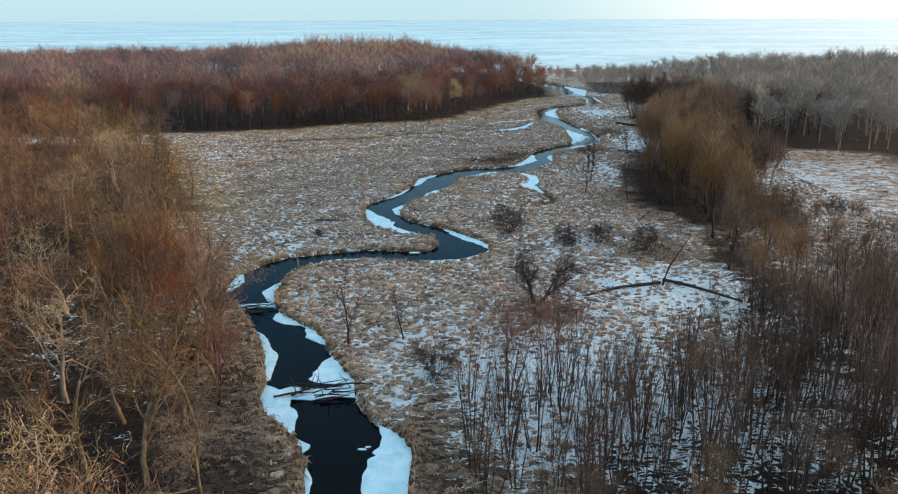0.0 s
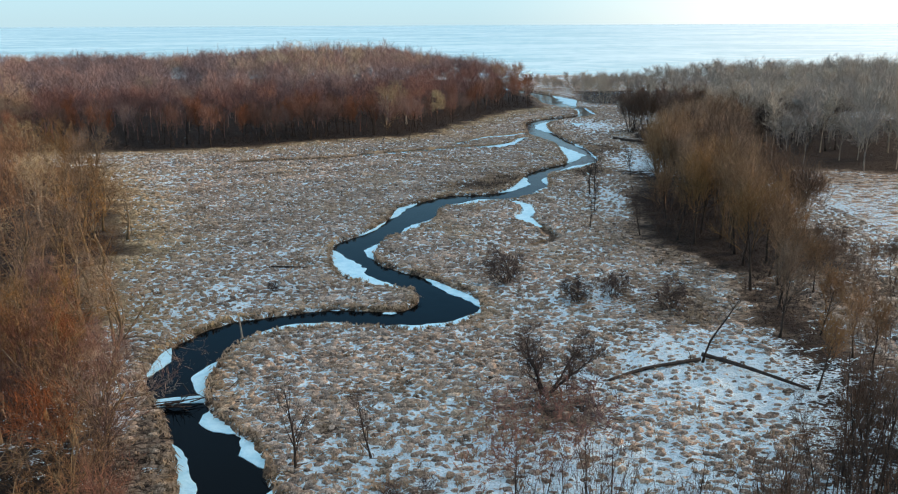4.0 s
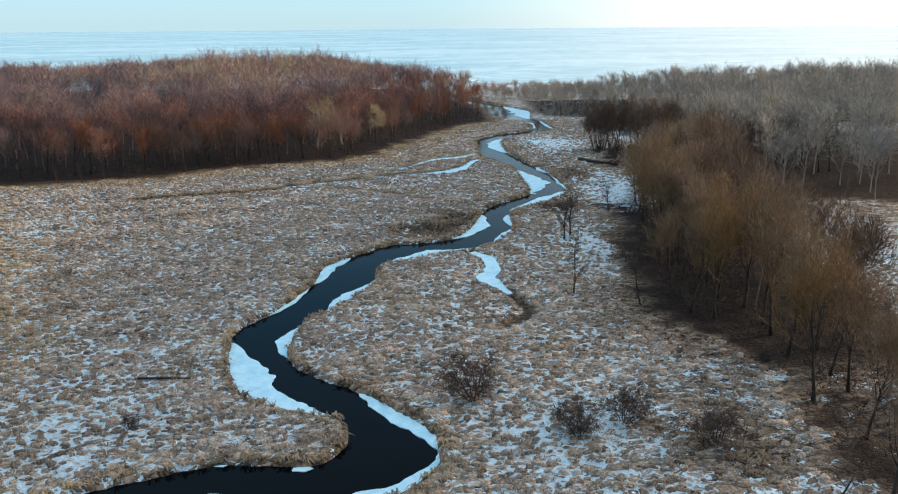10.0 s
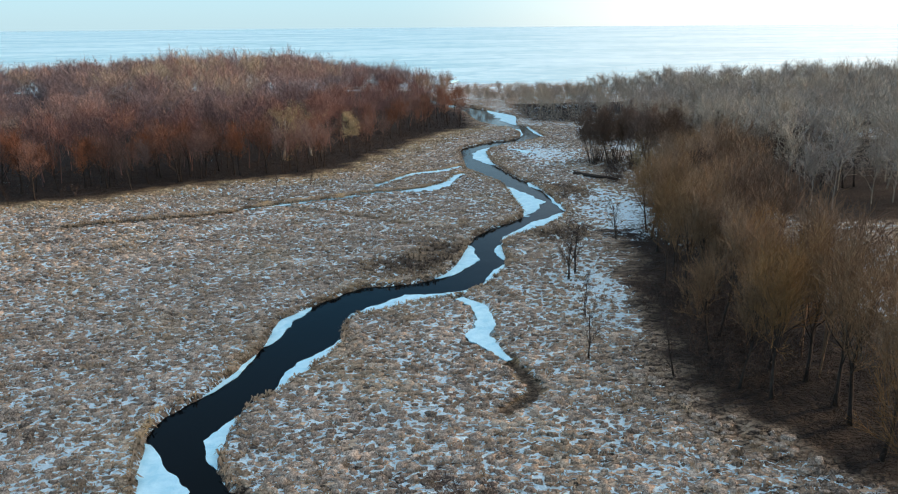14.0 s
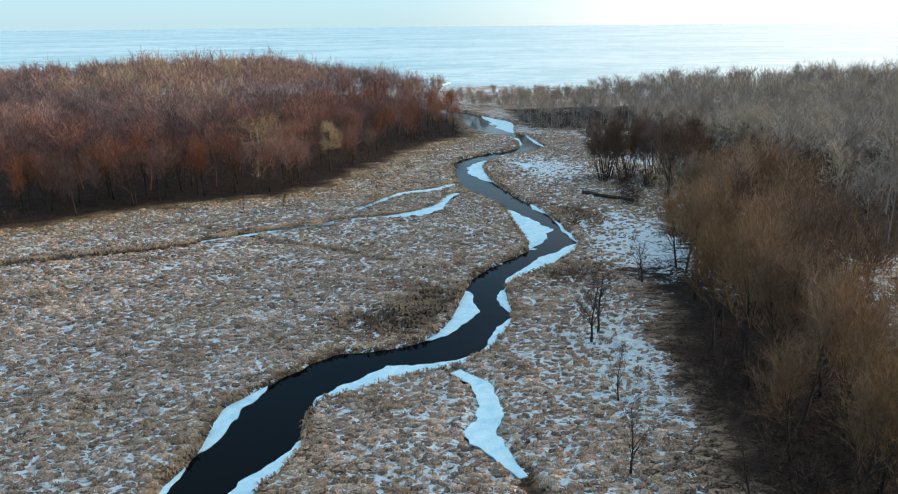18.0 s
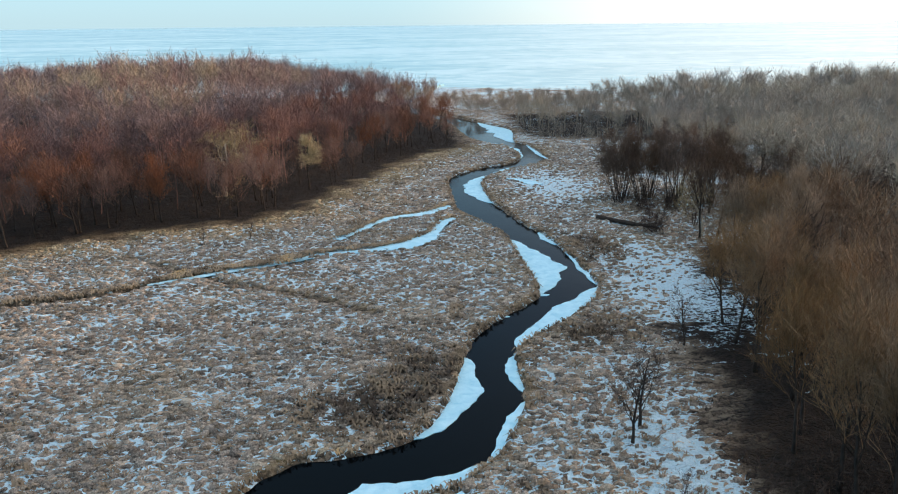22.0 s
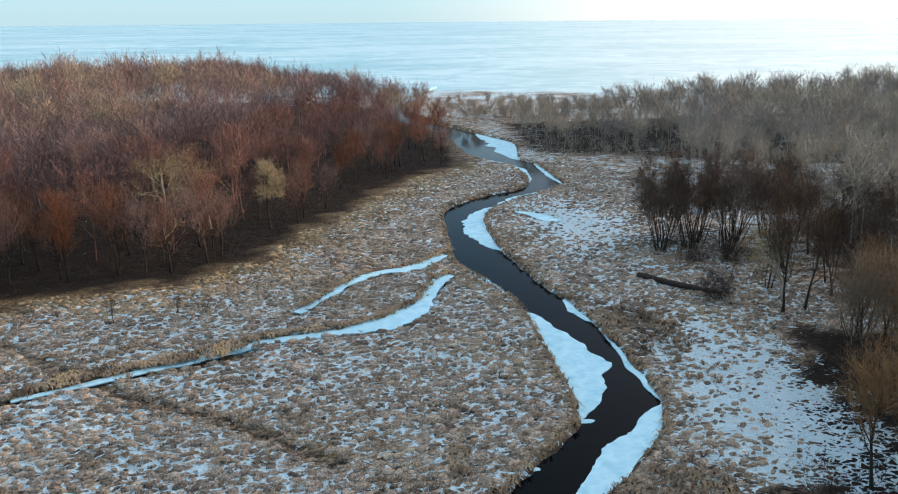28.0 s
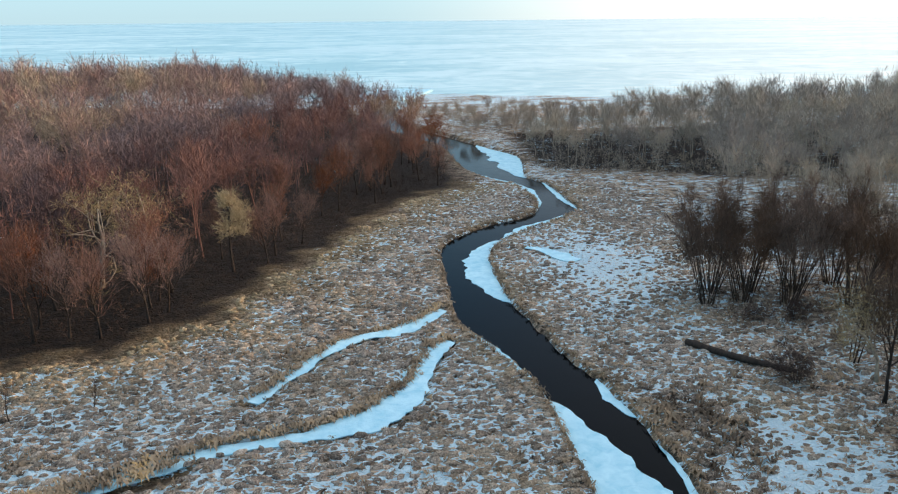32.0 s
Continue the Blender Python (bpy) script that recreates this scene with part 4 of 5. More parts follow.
bushes = Stand([tree_kind("shrub", Grower(240 + i, 5, stems=9, lean=0.8, fork=0.12, kids=(6, 4, 4, 3), spread=0.75, up=0.04, thick=0.017, twig=(0.25, 0.6), wander=0.28, reach=0.42, twig_w=0.018), BARK_DARK, TWIG_DARK,
                          "dark bare bush standing alone on the marsh", "shrub", "bushes on the marsh") for i in range(2)])
thin_trees = Stand([tree_kind("tree", Grower(260 + i, 7, fork=0.12, kids=(10, 4, 4, 3), spread=0.6, up=0.16, thick=0.015, twig=(0.25, 0.6), reach=0.34, twig_w=0.011, trunk_share=0.8), BARK_DARK, TWIG_DARK,
                              "thin young bare tree on the open marsh", "tree", "young trees on the marsh") for i in range(2)])


def plant(stand, places, sizes, seed):
    r = np.random.default_rng(seed)
    for (x, y), s, z in zip(places, sizes, height_at(places)):
        stand.put(int(r.integers(len(stand.kinds))), x, y, z, r.uniform(0, 360), s)


def split(places, edge, count, lo=-1e9, hi=1e9):
    """The places nearest to a line (between two heights on the plan), and the rest."""
    d, _ = near_line(places, np.asarray(edge, float))
    d = np.where((places[:, 1] > lo) & (places[:, 1] < hi), d, 1e6)
    o = np.argsort(d)
    return places[o[:count]], places[o[count:]]


def in_reach(q):
    """Leaves out what lies far to the sides of the valley."""
    return q[(q[:, 0] > -0.64 * q[:, 1] - 14) & (q[:, 0] < 0.64 * q[:, 1] + 14)]


def thin_deep(q, edge, reach, keep):
    """Fewer trees deep inside a wood."""
    d, _ = near_line(q, np.asarray(edge, float))
    return q[(d < reach) | (np.random.default_rng(len(q)).random(len(q)) < keep)]


r0 = np.random.default_rng(11)
# near west wood
q = thin_deep(in_reach(scatter(WOOD_NEAR_WEST, 5.8, 1)), WOOD_NEAR_WEST[1:12], 30, 0.7)
near, rest = split(q, WOOD_NEAR_WEST[1:12], 58, 34, 200)
plant(west_trees, near[:48], r0.uniform(0.72, 1.08, 48), 1)
plant(pale_trees, near[48:], r0.uniform(0.75, 0.95, 10), 2)
q = np.array([(-20.4, 53.7), (-22, 66), (-19.5, 60), (-24.5, 74), (-28, 84), (-30.5, 91), (-35, 103), (-17.5, 47), (-42, 118), (-31, 86), (-34, 93), (-29, 79.5), (-37, 98), (-40, 108)])
plant(west_trees, q, [1.1, 0.85, 0.7, 0.75, 0.95, 0.7, 0.8, 0.75, 0.85, 0.85, 0.9, 0.7, 0.85, 0.8], 22)
west_light = [Grower(300 + i, 14, fork=0.35, kids=(8, 5, 4, 3), spread=0.8, up=0.12, reach=0.46, thick=0.011, twig=(0.9, 2.0)).light(0.45, 1.5) for i in range(5)]
deep = near_line(rest, np.asarray(WOOD_NEAR_WEST[1:12], float))[0] > 26
west_deep = [Grower(310 + i, 14, fork=0.2, kids=(10, 5, 4, 3), fork_top=True, spread=0.8, up=0.12, reach=0.46, thick=0.011, twig=(1.0, 2.2)).light(0.45, 1.7, 0.4) for i in range(5)]
stuff_wood("woodland", rest[~deep], r0.uniform(0.75, 1.08, (~deep).sum()), west_light, NEAR_LEFT, "ochre-brown bare wood beside the creek", 5)
stuff_wood("woodland", rest[deep], r0.uniform(0.8, 1.06, deep.sum()), west_deep, NEAR_LEFT, "ochre-brown bare crowns deep in the creekside wood", 15)

q = np.array([(-22.6, 69), (-20.5, 63), (-18.6, 57), (-24.5, 72), (-27, 75), (-29.5, 80), (-31, 77), (-33, 84), (-27.5, 68), (-35, 90), (-24, 66), (-38, 95), (-33, 71)])
plant(rust_trees, q, r0.uniform(0.55, 0.85, len(q)), 24)

# far west wood
q = thin_deep(in_reach(scatter(WOOD_FAR_WEST, 6.4, 2)), WOOD_FAR_WEST[1:14], 40, 0.62)
PALE = np.array([(-13, 250.5), (-7, 255), (2, 253)])
q = q[np.min(np.hypot(q[:, None, 0] - PALE[None, :, 0], q[:, None, 1] + 2.5 - PALE[None, :, 1]), 1) > 5.5]
near, rest = split(q, WOOD_FAR_WEST[1:14], 58, 200, 330)
plant(rust_trees, near, r0.uniform(0.72, 1.05, len(near)) * np.interp(near[:, 0], [-12, 12], [0.95, 0.82]), 3)
rust_light = [Grower(320 + i, 15, fork=0.2, kids=(12, 5, 4, 3), fork_top=True, spread=0.66, up=0.16, reach=0.46, thick=0.009, twig=(1.0, 2.2)).light(0.5, 1.8) for i in range(5)]
size = r0.uniform(0.9, 1.06, len(rest)) * (1 + 0.25 * np.exp(-((rest[:, 0] + 38) / 60) ** 2 - ((rest[:, 1] - 370) / 60) ** 2)) * np.interp(rest[:, 0], [-20, 12], [0.95, 0.80])
deep = near_line(rest, np.asarray(WOOD_FAR_WEST[1:14], float))[0] > 34
rust_deep = [Grower(330 + i, 15.5, fork=0.25, kids=(13, 5, 4, 3), fork_top=True, spread=0.7, up=0.14, reach=0.46, thick=0.009, twig=(1.1, 2.4)).light(0.45, 2.3, 0.5) for i in range(5)]
stuff_wood("woodland", rest[~deep], size[~deep], rust_light, FAR_LEFT, "dense bare rust-brown wood at the marsh edge", 6)
stuff_wood("woodland", rest[deep], size[deep], rust_deep, HAZED_WEST, "dense bare wood beyond the marsh, mauve-brown twigs paled for haze", 16)
plant(pale_trees, np.array([(-13, 250.5), (-7, 255), (-52, 330), (-45, 345), (-60, 320), (-34, 352), (60, 212)]), [1.08, 1.0, 1.2, 1.2, 1.1, 1.2, 0.72], 9)
plant(gold_trees, np.array([(2.0, 253)]), [1.08], 9)

q = scatter([(-60, 215), (-44, 218), (-33, 227), (-16, 233), (-8, 234), (-1, 241), (-6, 250), (-38, 240), (-62, 226)], 6.6, 29)
q = q[np.min(np.hypot(q[:, None, 0] - PALE[None, :, 0], q[:, None, 1] + 2.5 - PALE[None, :, 1]), 1) > 5.5]
plant(rust_trees, q, r0.uniform(0.6, 0.85, len(q)), 23)

# east woods
q = scatter(WOOD_EAST, 4.0, 3)
q = q[r0.random(len(q)) < np.interp(q[:, 1], [50, 90, 130], [0.35, 0.75, 1.0])]
near, rest = split(q, WOOD_EAST[1:16], 62, 34, 205)
def east_size(p):
    """The wood is low at its south end and on the side of the clearing there."""
    low = np.interp(p[:, 0], [39, 45], [1.0, 0.45])
    return np.where(p[:, 1] < 113, low, 1.0) * np.interp(p[:, 1], [40, 88, 98], [0.55, 0.6, 1.0])


size = r0.uniform(0.75, 1.05, len(near)) * east_size(near) * (1 + 0.16 * waves(near[:, 0], near[:, 1], 30, 91, 1))
warm_ones = waves(near[:, 0], near[:, 1], 26, 92, 1) > np.where(near[:, 0] > 38, -0.7, -0.1)
plant(east_trees, near[~warm_ones], size[~warm_ones], 4)
plant(amber_trees, near[warm_ones], size[warm_ones], 14)
east_light = [Grower(340 + i, 14.5, fork=0.4, kids=(11, 5, 4, 3), fork_top=True, spread=0.62, up=0.18, reach=0.44, thick=0.009, twig=(1.0, 2.2)).light(0.5, 1.6) for i in range(5)]
east_far = [Grower(350 + i, 14.5, fork=0.2, kids=(12, 5, 4, 3), fork_top=True, spread=0.68, up=0.14, reach=0.46, thick=0.010, twig=(1.1, 2.4)).light(0.5, 2.2, 0.3) for i in range(5)]
stuff_wood("woodland", rest, r0.uniform(0.75, 1.08, len(rest)) * east_size(rest), east_light, FAR_RIGHT, "grey-brown bare wood along the marsh", 7)
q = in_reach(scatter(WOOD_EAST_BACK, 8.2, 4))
stuff_wood("woodland", q, r0.uniform(0.85, 1.05, len(q)), east_far, HAZED_EAST, "hazy bare wood behind a snowy clearing", 8)
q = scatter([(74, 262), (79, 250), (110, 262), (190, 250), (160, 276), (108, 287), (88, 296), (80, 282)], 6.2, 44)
stuff_wood("woodland", q, r0.uniform(0.6, 0.9, len(q)), east_light, HAZED_EAST, "bare trees between the willows and the far wood, colour paled for haze", 48)
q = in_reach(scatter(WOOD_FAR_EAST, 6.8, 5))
stuff_wood("woodland", q, r0.uniform(0.8, 1.02, len(q)) * np.interp(q[:, 0], [58, 80, 125], [0.6, 0.72, 1.0]), east_far, HAZED_EAST, "hazy bare wood before the lake shore", 9)

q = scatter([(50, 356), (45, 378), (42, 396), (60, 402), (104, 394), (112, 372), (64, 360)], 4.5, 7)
stuff_wood("woodland", q, r0.uniform(0.22, 0.42, len(q)), east_far, HAZED_EAST, "low thicket hiding the creek mouth, grey colour paled for haze", 10)

# stems in the snow, willow clumps, bushes and young trees on the marsh
q = scatter([(1, 40), (1.5, 59), (10, 61), (18, 59), (26, 64), (34, 72), (46, 76), (42, 40)], 2.7, 6)
plant(stem_clumps, q, r0.uniform(0.65, 1.15, len(q)) * np.interp(q[:, 0], [15, 30], [1.0, 1.4]), 5)
plant(willow_clump, np.array([(54.5, 232), (56.5, 235.5), (58.5, 232), (61, 235), (63, 230.5), (66, 234), (69.5, 229), (72, 236)]), [0.85, 0.95, 0.9, 1.0, 0.9, 1.0, 0.9, 1.0], 6)
q = scatter([(59, 199), (57, 212), (64, 222), (66, 226), (74, 238), (92, 232), (96, 200), (70, 196)], 5.4, 16)
plant(east_trees, q, r0.uniform(0.66, 0.98, len(q)), 17)
plant(old_shrub, np.array([(9.4, 79.6)]), [0.85], 7)
plant(bushes, np.array([(8.9, 108.5), (16.1, 101.6), (20.3, 103.6), (25.9, 99.3), (53, 213), (-1, 62), (-18.3, 106.6), (57, 227), (61, 226)]), [1.05, 0.75, 0.8, 0.8, 0.85, 0.8, 0.3, 0.5, 0.6], 7)
plant(thin_trees, np.array([(-9.6, 69.1), (-4.4, 70.2), (23.9, 133.8), (28.2, 156.4), (29.6, 158.6), (26.8, 144.5), (39.7, 173), (30.2, 129), (-11.7, 217.4), (-5.6, 218.4), (-62, 211), (-57, 210)]),
      [1.05, 0.8, 0.85, 1.15, 1.2, 0.75, 0.95, 0.9, 0.5, 0.45, 0.6, 0.6], 8)


# ---------------------------------------------------------------- undergrowth and sedge
def brush(name, places, sizes, mat, label, seed):
    kinds = [Grower(400 + i, 2.2, stems=4, lean=0.7, fork=0.1, kids=(3, 2, 2, 2), spread=0.6, up=0.08, thick=0.007, twig=(0.25, 0.6), reach=0.4).light(0.3, 1.5) for i in range(3)]
    stuff_wood(name, places, sizes, kinds, mat, label, seed)


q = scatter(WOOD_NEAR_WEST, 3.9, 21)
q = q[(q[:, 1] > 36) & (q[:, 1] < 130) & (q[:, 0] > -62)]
brush("undergrowth", q, r0.uniform(0.6, 1.4, len(q)), SHADED_BRUSH, "tangled undergrowth on the wood floor, darkened with painted shade", 31)
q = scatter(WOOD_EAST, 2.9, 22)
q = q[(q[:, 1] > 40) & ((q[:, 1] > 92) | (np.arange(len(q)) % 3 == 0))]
brush("undergrowth", q, r0.uniform(0.7, 1.5, len(q)), SHADED_BRUSH, "low brown undergrowth under the east wood, darkened with painted shade", 32)
q = scatter([(56, 306), (60, 302), (110, 284), (112, 300), (64, 330), (58, 380), (110, 400), (110, 372), (64, 362), (58, 330)], 3.2, 23)
brush("undergrowth", q, r0.uniform(0.7, 1.6, len(q)), HAZED_EAST, "low thicket by the creek mouth, colour paled for haze", 33)


q = scatter([(53, 225), (53, 233), (60, 238), (74, 236), (72, 222), (60, 216)], 1.9, 24)
brush("undergrowth", q, r0.uniform(0.6, 1.3, len(q)), FAR_RIGHT, "dark low thicket round the willows", 34)
q = scatter([(52, 392), (56, 455), (150, 425), (160, 385), (110, 378)], 6.5, 25)
brush("undergrowth", q, r0.uniform(0.5, 1.1, len(q)), FAR_LEFT, "reddish reeds and brush behind the lake shore", 35)


q = scatter([(2, 65), (4, 77), (14, 79), (14, 67)], 1.7, 26)
brush("undergrowth", q, r0.uniform(0.9, 1.7, len(q)), FAR_LEFT, "purple-brown brush round the crooked shrub", 36)
q = scatter([(-23, 40), (-22, 56), (-25, 70), (-21, 72), (-18, 62), (-16.5, 55), (-12.5, 48), (-11.5, 38)], 1.6, 27)
brush("undergrowth", q, r0.uniform(0.5, 1.0, len(q)), SHADED_BRUSH, "dark tangled brush on the creek bank", 37)


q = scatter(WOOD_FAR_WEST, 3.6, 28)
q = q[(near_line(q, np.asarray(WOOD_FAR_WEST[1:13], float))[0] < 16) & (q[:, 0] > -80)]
brush("undergrowth", q, r0.uniform(0.7, 1.5, len(q)), SHADED_BRUSH, "undergrowth along the wood's edge, darkened with painted shade", 38)


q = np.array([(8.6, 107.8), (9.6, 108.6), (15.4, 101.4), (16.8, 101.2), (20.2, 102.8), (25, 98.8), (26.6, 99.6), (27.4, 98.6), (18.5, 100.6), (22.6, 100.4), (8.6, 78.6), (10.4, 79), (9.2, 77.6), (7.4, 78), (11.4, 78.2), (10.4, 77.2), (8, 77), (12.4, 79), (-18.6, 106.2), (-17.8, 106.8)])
brush("undergrowth", q, r0.uniform(0.5, 0.95, len(q)), SHADED_BRUSH, "dark low growth at the feet of the bushes", 39)

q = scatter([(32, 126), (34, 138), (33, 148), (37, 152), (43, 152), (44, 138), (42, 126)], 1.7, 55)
brush("undergrowth", q, r0.uniform(0.8, 1.7, len(q)), SHADED_BRUSH, "black-brown thicket at the east wood's foot", 56)


def tufts(name, q, z, size, tint, seed, label, droop=None):
    """Tufts of sedge: arched blades round each place."""
    r = np.random.default_rng(seed)
    n, k = len(q), 6
    a = r.uniform(0, 2 * math.pi, (n, 1)) + np.arange(k)[None] * 2 * math.pi / k + r.uniform(-0.5, 0.5, (n, k))
    lay = r.uniform(0, 2 * math.pi, (n, 1))
    c, s = np.cos(a), np.sin(a)
    sz = size[:, None] * r.uniform(0.7, 1.3, (n, k))
    bx, by = q[:, :1] + 0.06 * c * sz, q[:, 1:] + 0.06 * s * sz
    mx, my = bx + (0.26 * c + 0.10 * np.cos(lay)) * sz, by + (0.26 * s + 0.10 * np.sin(lay)) * sz
    tx, ty = bx + (0.62 * c + 0.24 * np.cos(lay)) * sz, by + (0.62 * s + 0.24 * np.sin(lay)) * sz
    zb = z[:, None] - 0.05 + 0 * c
    zm, zt = z[:, None] + 0.34 * sz, z[:, None] + 0.10 * sz * r.uniform(-0.5, 2.0, (n, k))
    if droop is not None:
        zt = zt - droop[:, None]
    wx, wy = -s * 0.075 * sz, c * 0.075 * sz
    P = np.stack([np.stack([bx - wx, by - wy, zb], -1), np.stack([bx + wx, by + wy, zb], -1),
                  np.stack([mx - wx, my - wy, zm], -1), np.stack([mx + wx, my + wy, zm], -1), np.stack([tx, ty, zt], -1)], 2)
    verts = P.reshape(-1, 3)
    one = np.array([(0, 1, 3), (0, 3, 2), (2, 3, 4)])
    f = (one[None] + (np.arange(n * k) * 5)[:, None, None]).reshape(-1, 3)
    t = np.repeat(np.clip(tint + r.normal(0, 0.1, n), 0, 1), k * 5)
    me = mesh_np(name, verts, f, SEDGE, True, tint=t)
    return tagged(new(name, me), label, "grass", kind="stuff")



def build_tussocks():
    """Low uneven mounds of matted grass, close together, with the snow left in the gaps."""
    r = np.random.default_rng(65)
    gx, gy = np.meshgrid(np.arange(-100, 66, 0.86), np.arange(42, 300, 0.60))
    gx = gx + (np.arange(len(gx)) % 2)[:, None] * 0.43
    q = np.stack([gx.ravel(), gy.ravel()], 1)
    q = in_reach(q + r.uniform(-0.36, 0.36, q.shape) * (0.86, 0.60))
    sd = channel_depth(q)
    ok = (sd > 0.45) & (litter_shade_at(q) < 0.45) & ((q[:, 1] < 234) | (q[:, 0] > -25))
    for line in (SIDE_ICE, SIDE_UPPER, SIDE_EAST, SIDE_POOL, DITCH_EAST, DITCH_WEST, TRAIL):
        c = smooth_line(line, 0.6)
        d, i = near_line(q, c, 5.0)
        ok &= d > c[i, 2] + (0.15 if line is TRAIL else 0.5)
    field = waves(q[:, 0], q[:, 1], 7, 66, 3)
    ok &= r.random(len(q)) < np.clip(0.92 - 1.3 * np.clip(drift_at(q), 0, 0.6) + 0.16 * field, 0.14, 1)
    floor_dark = sum(k * np.exp(-((q[:, 0] - cx) / rx) ** 2 - ((q[:, 1] - cy) / ry) ** 2) for cx, cy, rx, ry, k in DARK_FLOOR)
    ok &= r.random(len(q)) > 1.3 * floor_dark
    q, sd = q[ok], sd[ok]
    n, k = len(q), 5
    z = height_at(q)
    deep = np.clip(drift_at(q), 0, 0.6)
    a = r.uniform(0.28, 0.66, (n, 1)) * (1 - 0.45 * deep[:, None])
    b = a * r.uniform(0.42, 0.78, (n, 1))
    h = r.uniform(0.07, 0.25, n) * (1 - 0.5 * deep) * np.clip(sd / 1.2, 0.5, 1)
    ang = np.arange(k)[None] * 2 * math.pi / k + r.uniform(-0.3, 0.3, (n, k))
    turn = r.normal(0.1, 0.45, (n, 1))
    rad = r.uniform(0.72, 1.3, (n, k))

    def ring(share, up):
        x, y = a * np.cos(ang) * rad * share, b * np.sin(ang) * rad * share
        return np.stack([q[:, :1] + x * np.cos(turn) - y * np.sin(turn), q[:, 1:] + x * np.sin(turn) + y * np.cos(turn), (z + up)[:, None] + 0 * x], -1)

    tip = np.stack([q[:, 0] + 0.2 * a[:, 0] * r.normal(size=n), q[:, 1] + 0.2 * b[:, 0] * r.normal(size=n), z + h], -1)[:, None]
    verts = np.concatenate([ring(1.0, -0.10 + 0 * h), ring(r.uniform(0.66, 0.92, (n, k)), 0.7 * h), tip], 1).reshape(-1, 3)
    i = np.arange(k)
    j = (i + 1) % k
    one = np.concatenate([np.stack([i, j, j + k], 1), np.stack([i, j + k, i + k], 1), np.stack([i + k, j + k, 0 * i + 2 * k], 1)])
    faces = (one[None] + (np.arange(n) * (2 * k + 1))[:, None, None]).reshape(-1, 3)
    rank = sum(np.exp(-((q[:, 0] - cx) / rx) ** 2 - ((q[:, 1] - cy) / ry) ** 2) for cx, cy, rx, ry in DARK_SEDGE)
    tint = np.clip(0.42 + 0.16 * waves(q[:, 0], q[:, 1], 11, 67, 3) + r.normal(0, 0.14, n) - 0.3 * np.clip(rank, 0, 1), 0, 1)
    gold = np.clip(-0.02 + 0.30 * waves(q[:, 0], q[:, 1], 22, 68, 2) + 0.5 * np.exp(-sd / 1.2), 0, 0.8)
    for edge in (WOOD_FAR_WEST[1:13], WOOD_NEAR_WEST[6:12]):
        d, _ = near_line(q, np.asarray(edge, float))
        gold = np.maximum(gold, np.clip(1.15 - d / (13 + 4 * waves(q[:, 0], q[:, 1], 14, 36, 2)), 0, 0.9))
    me = mesh_np("tussocks", verts, faces, TUSSOCK, True, tint=np.repeat(tint, 2 * k + 1), gold=np.repeat(gold, 2 * k + 1))
    tagged(new("tussocks", me), "close-set tan grass tussocks with snow in the gaps between", "grass", kind="stuff")


build_tussocks()


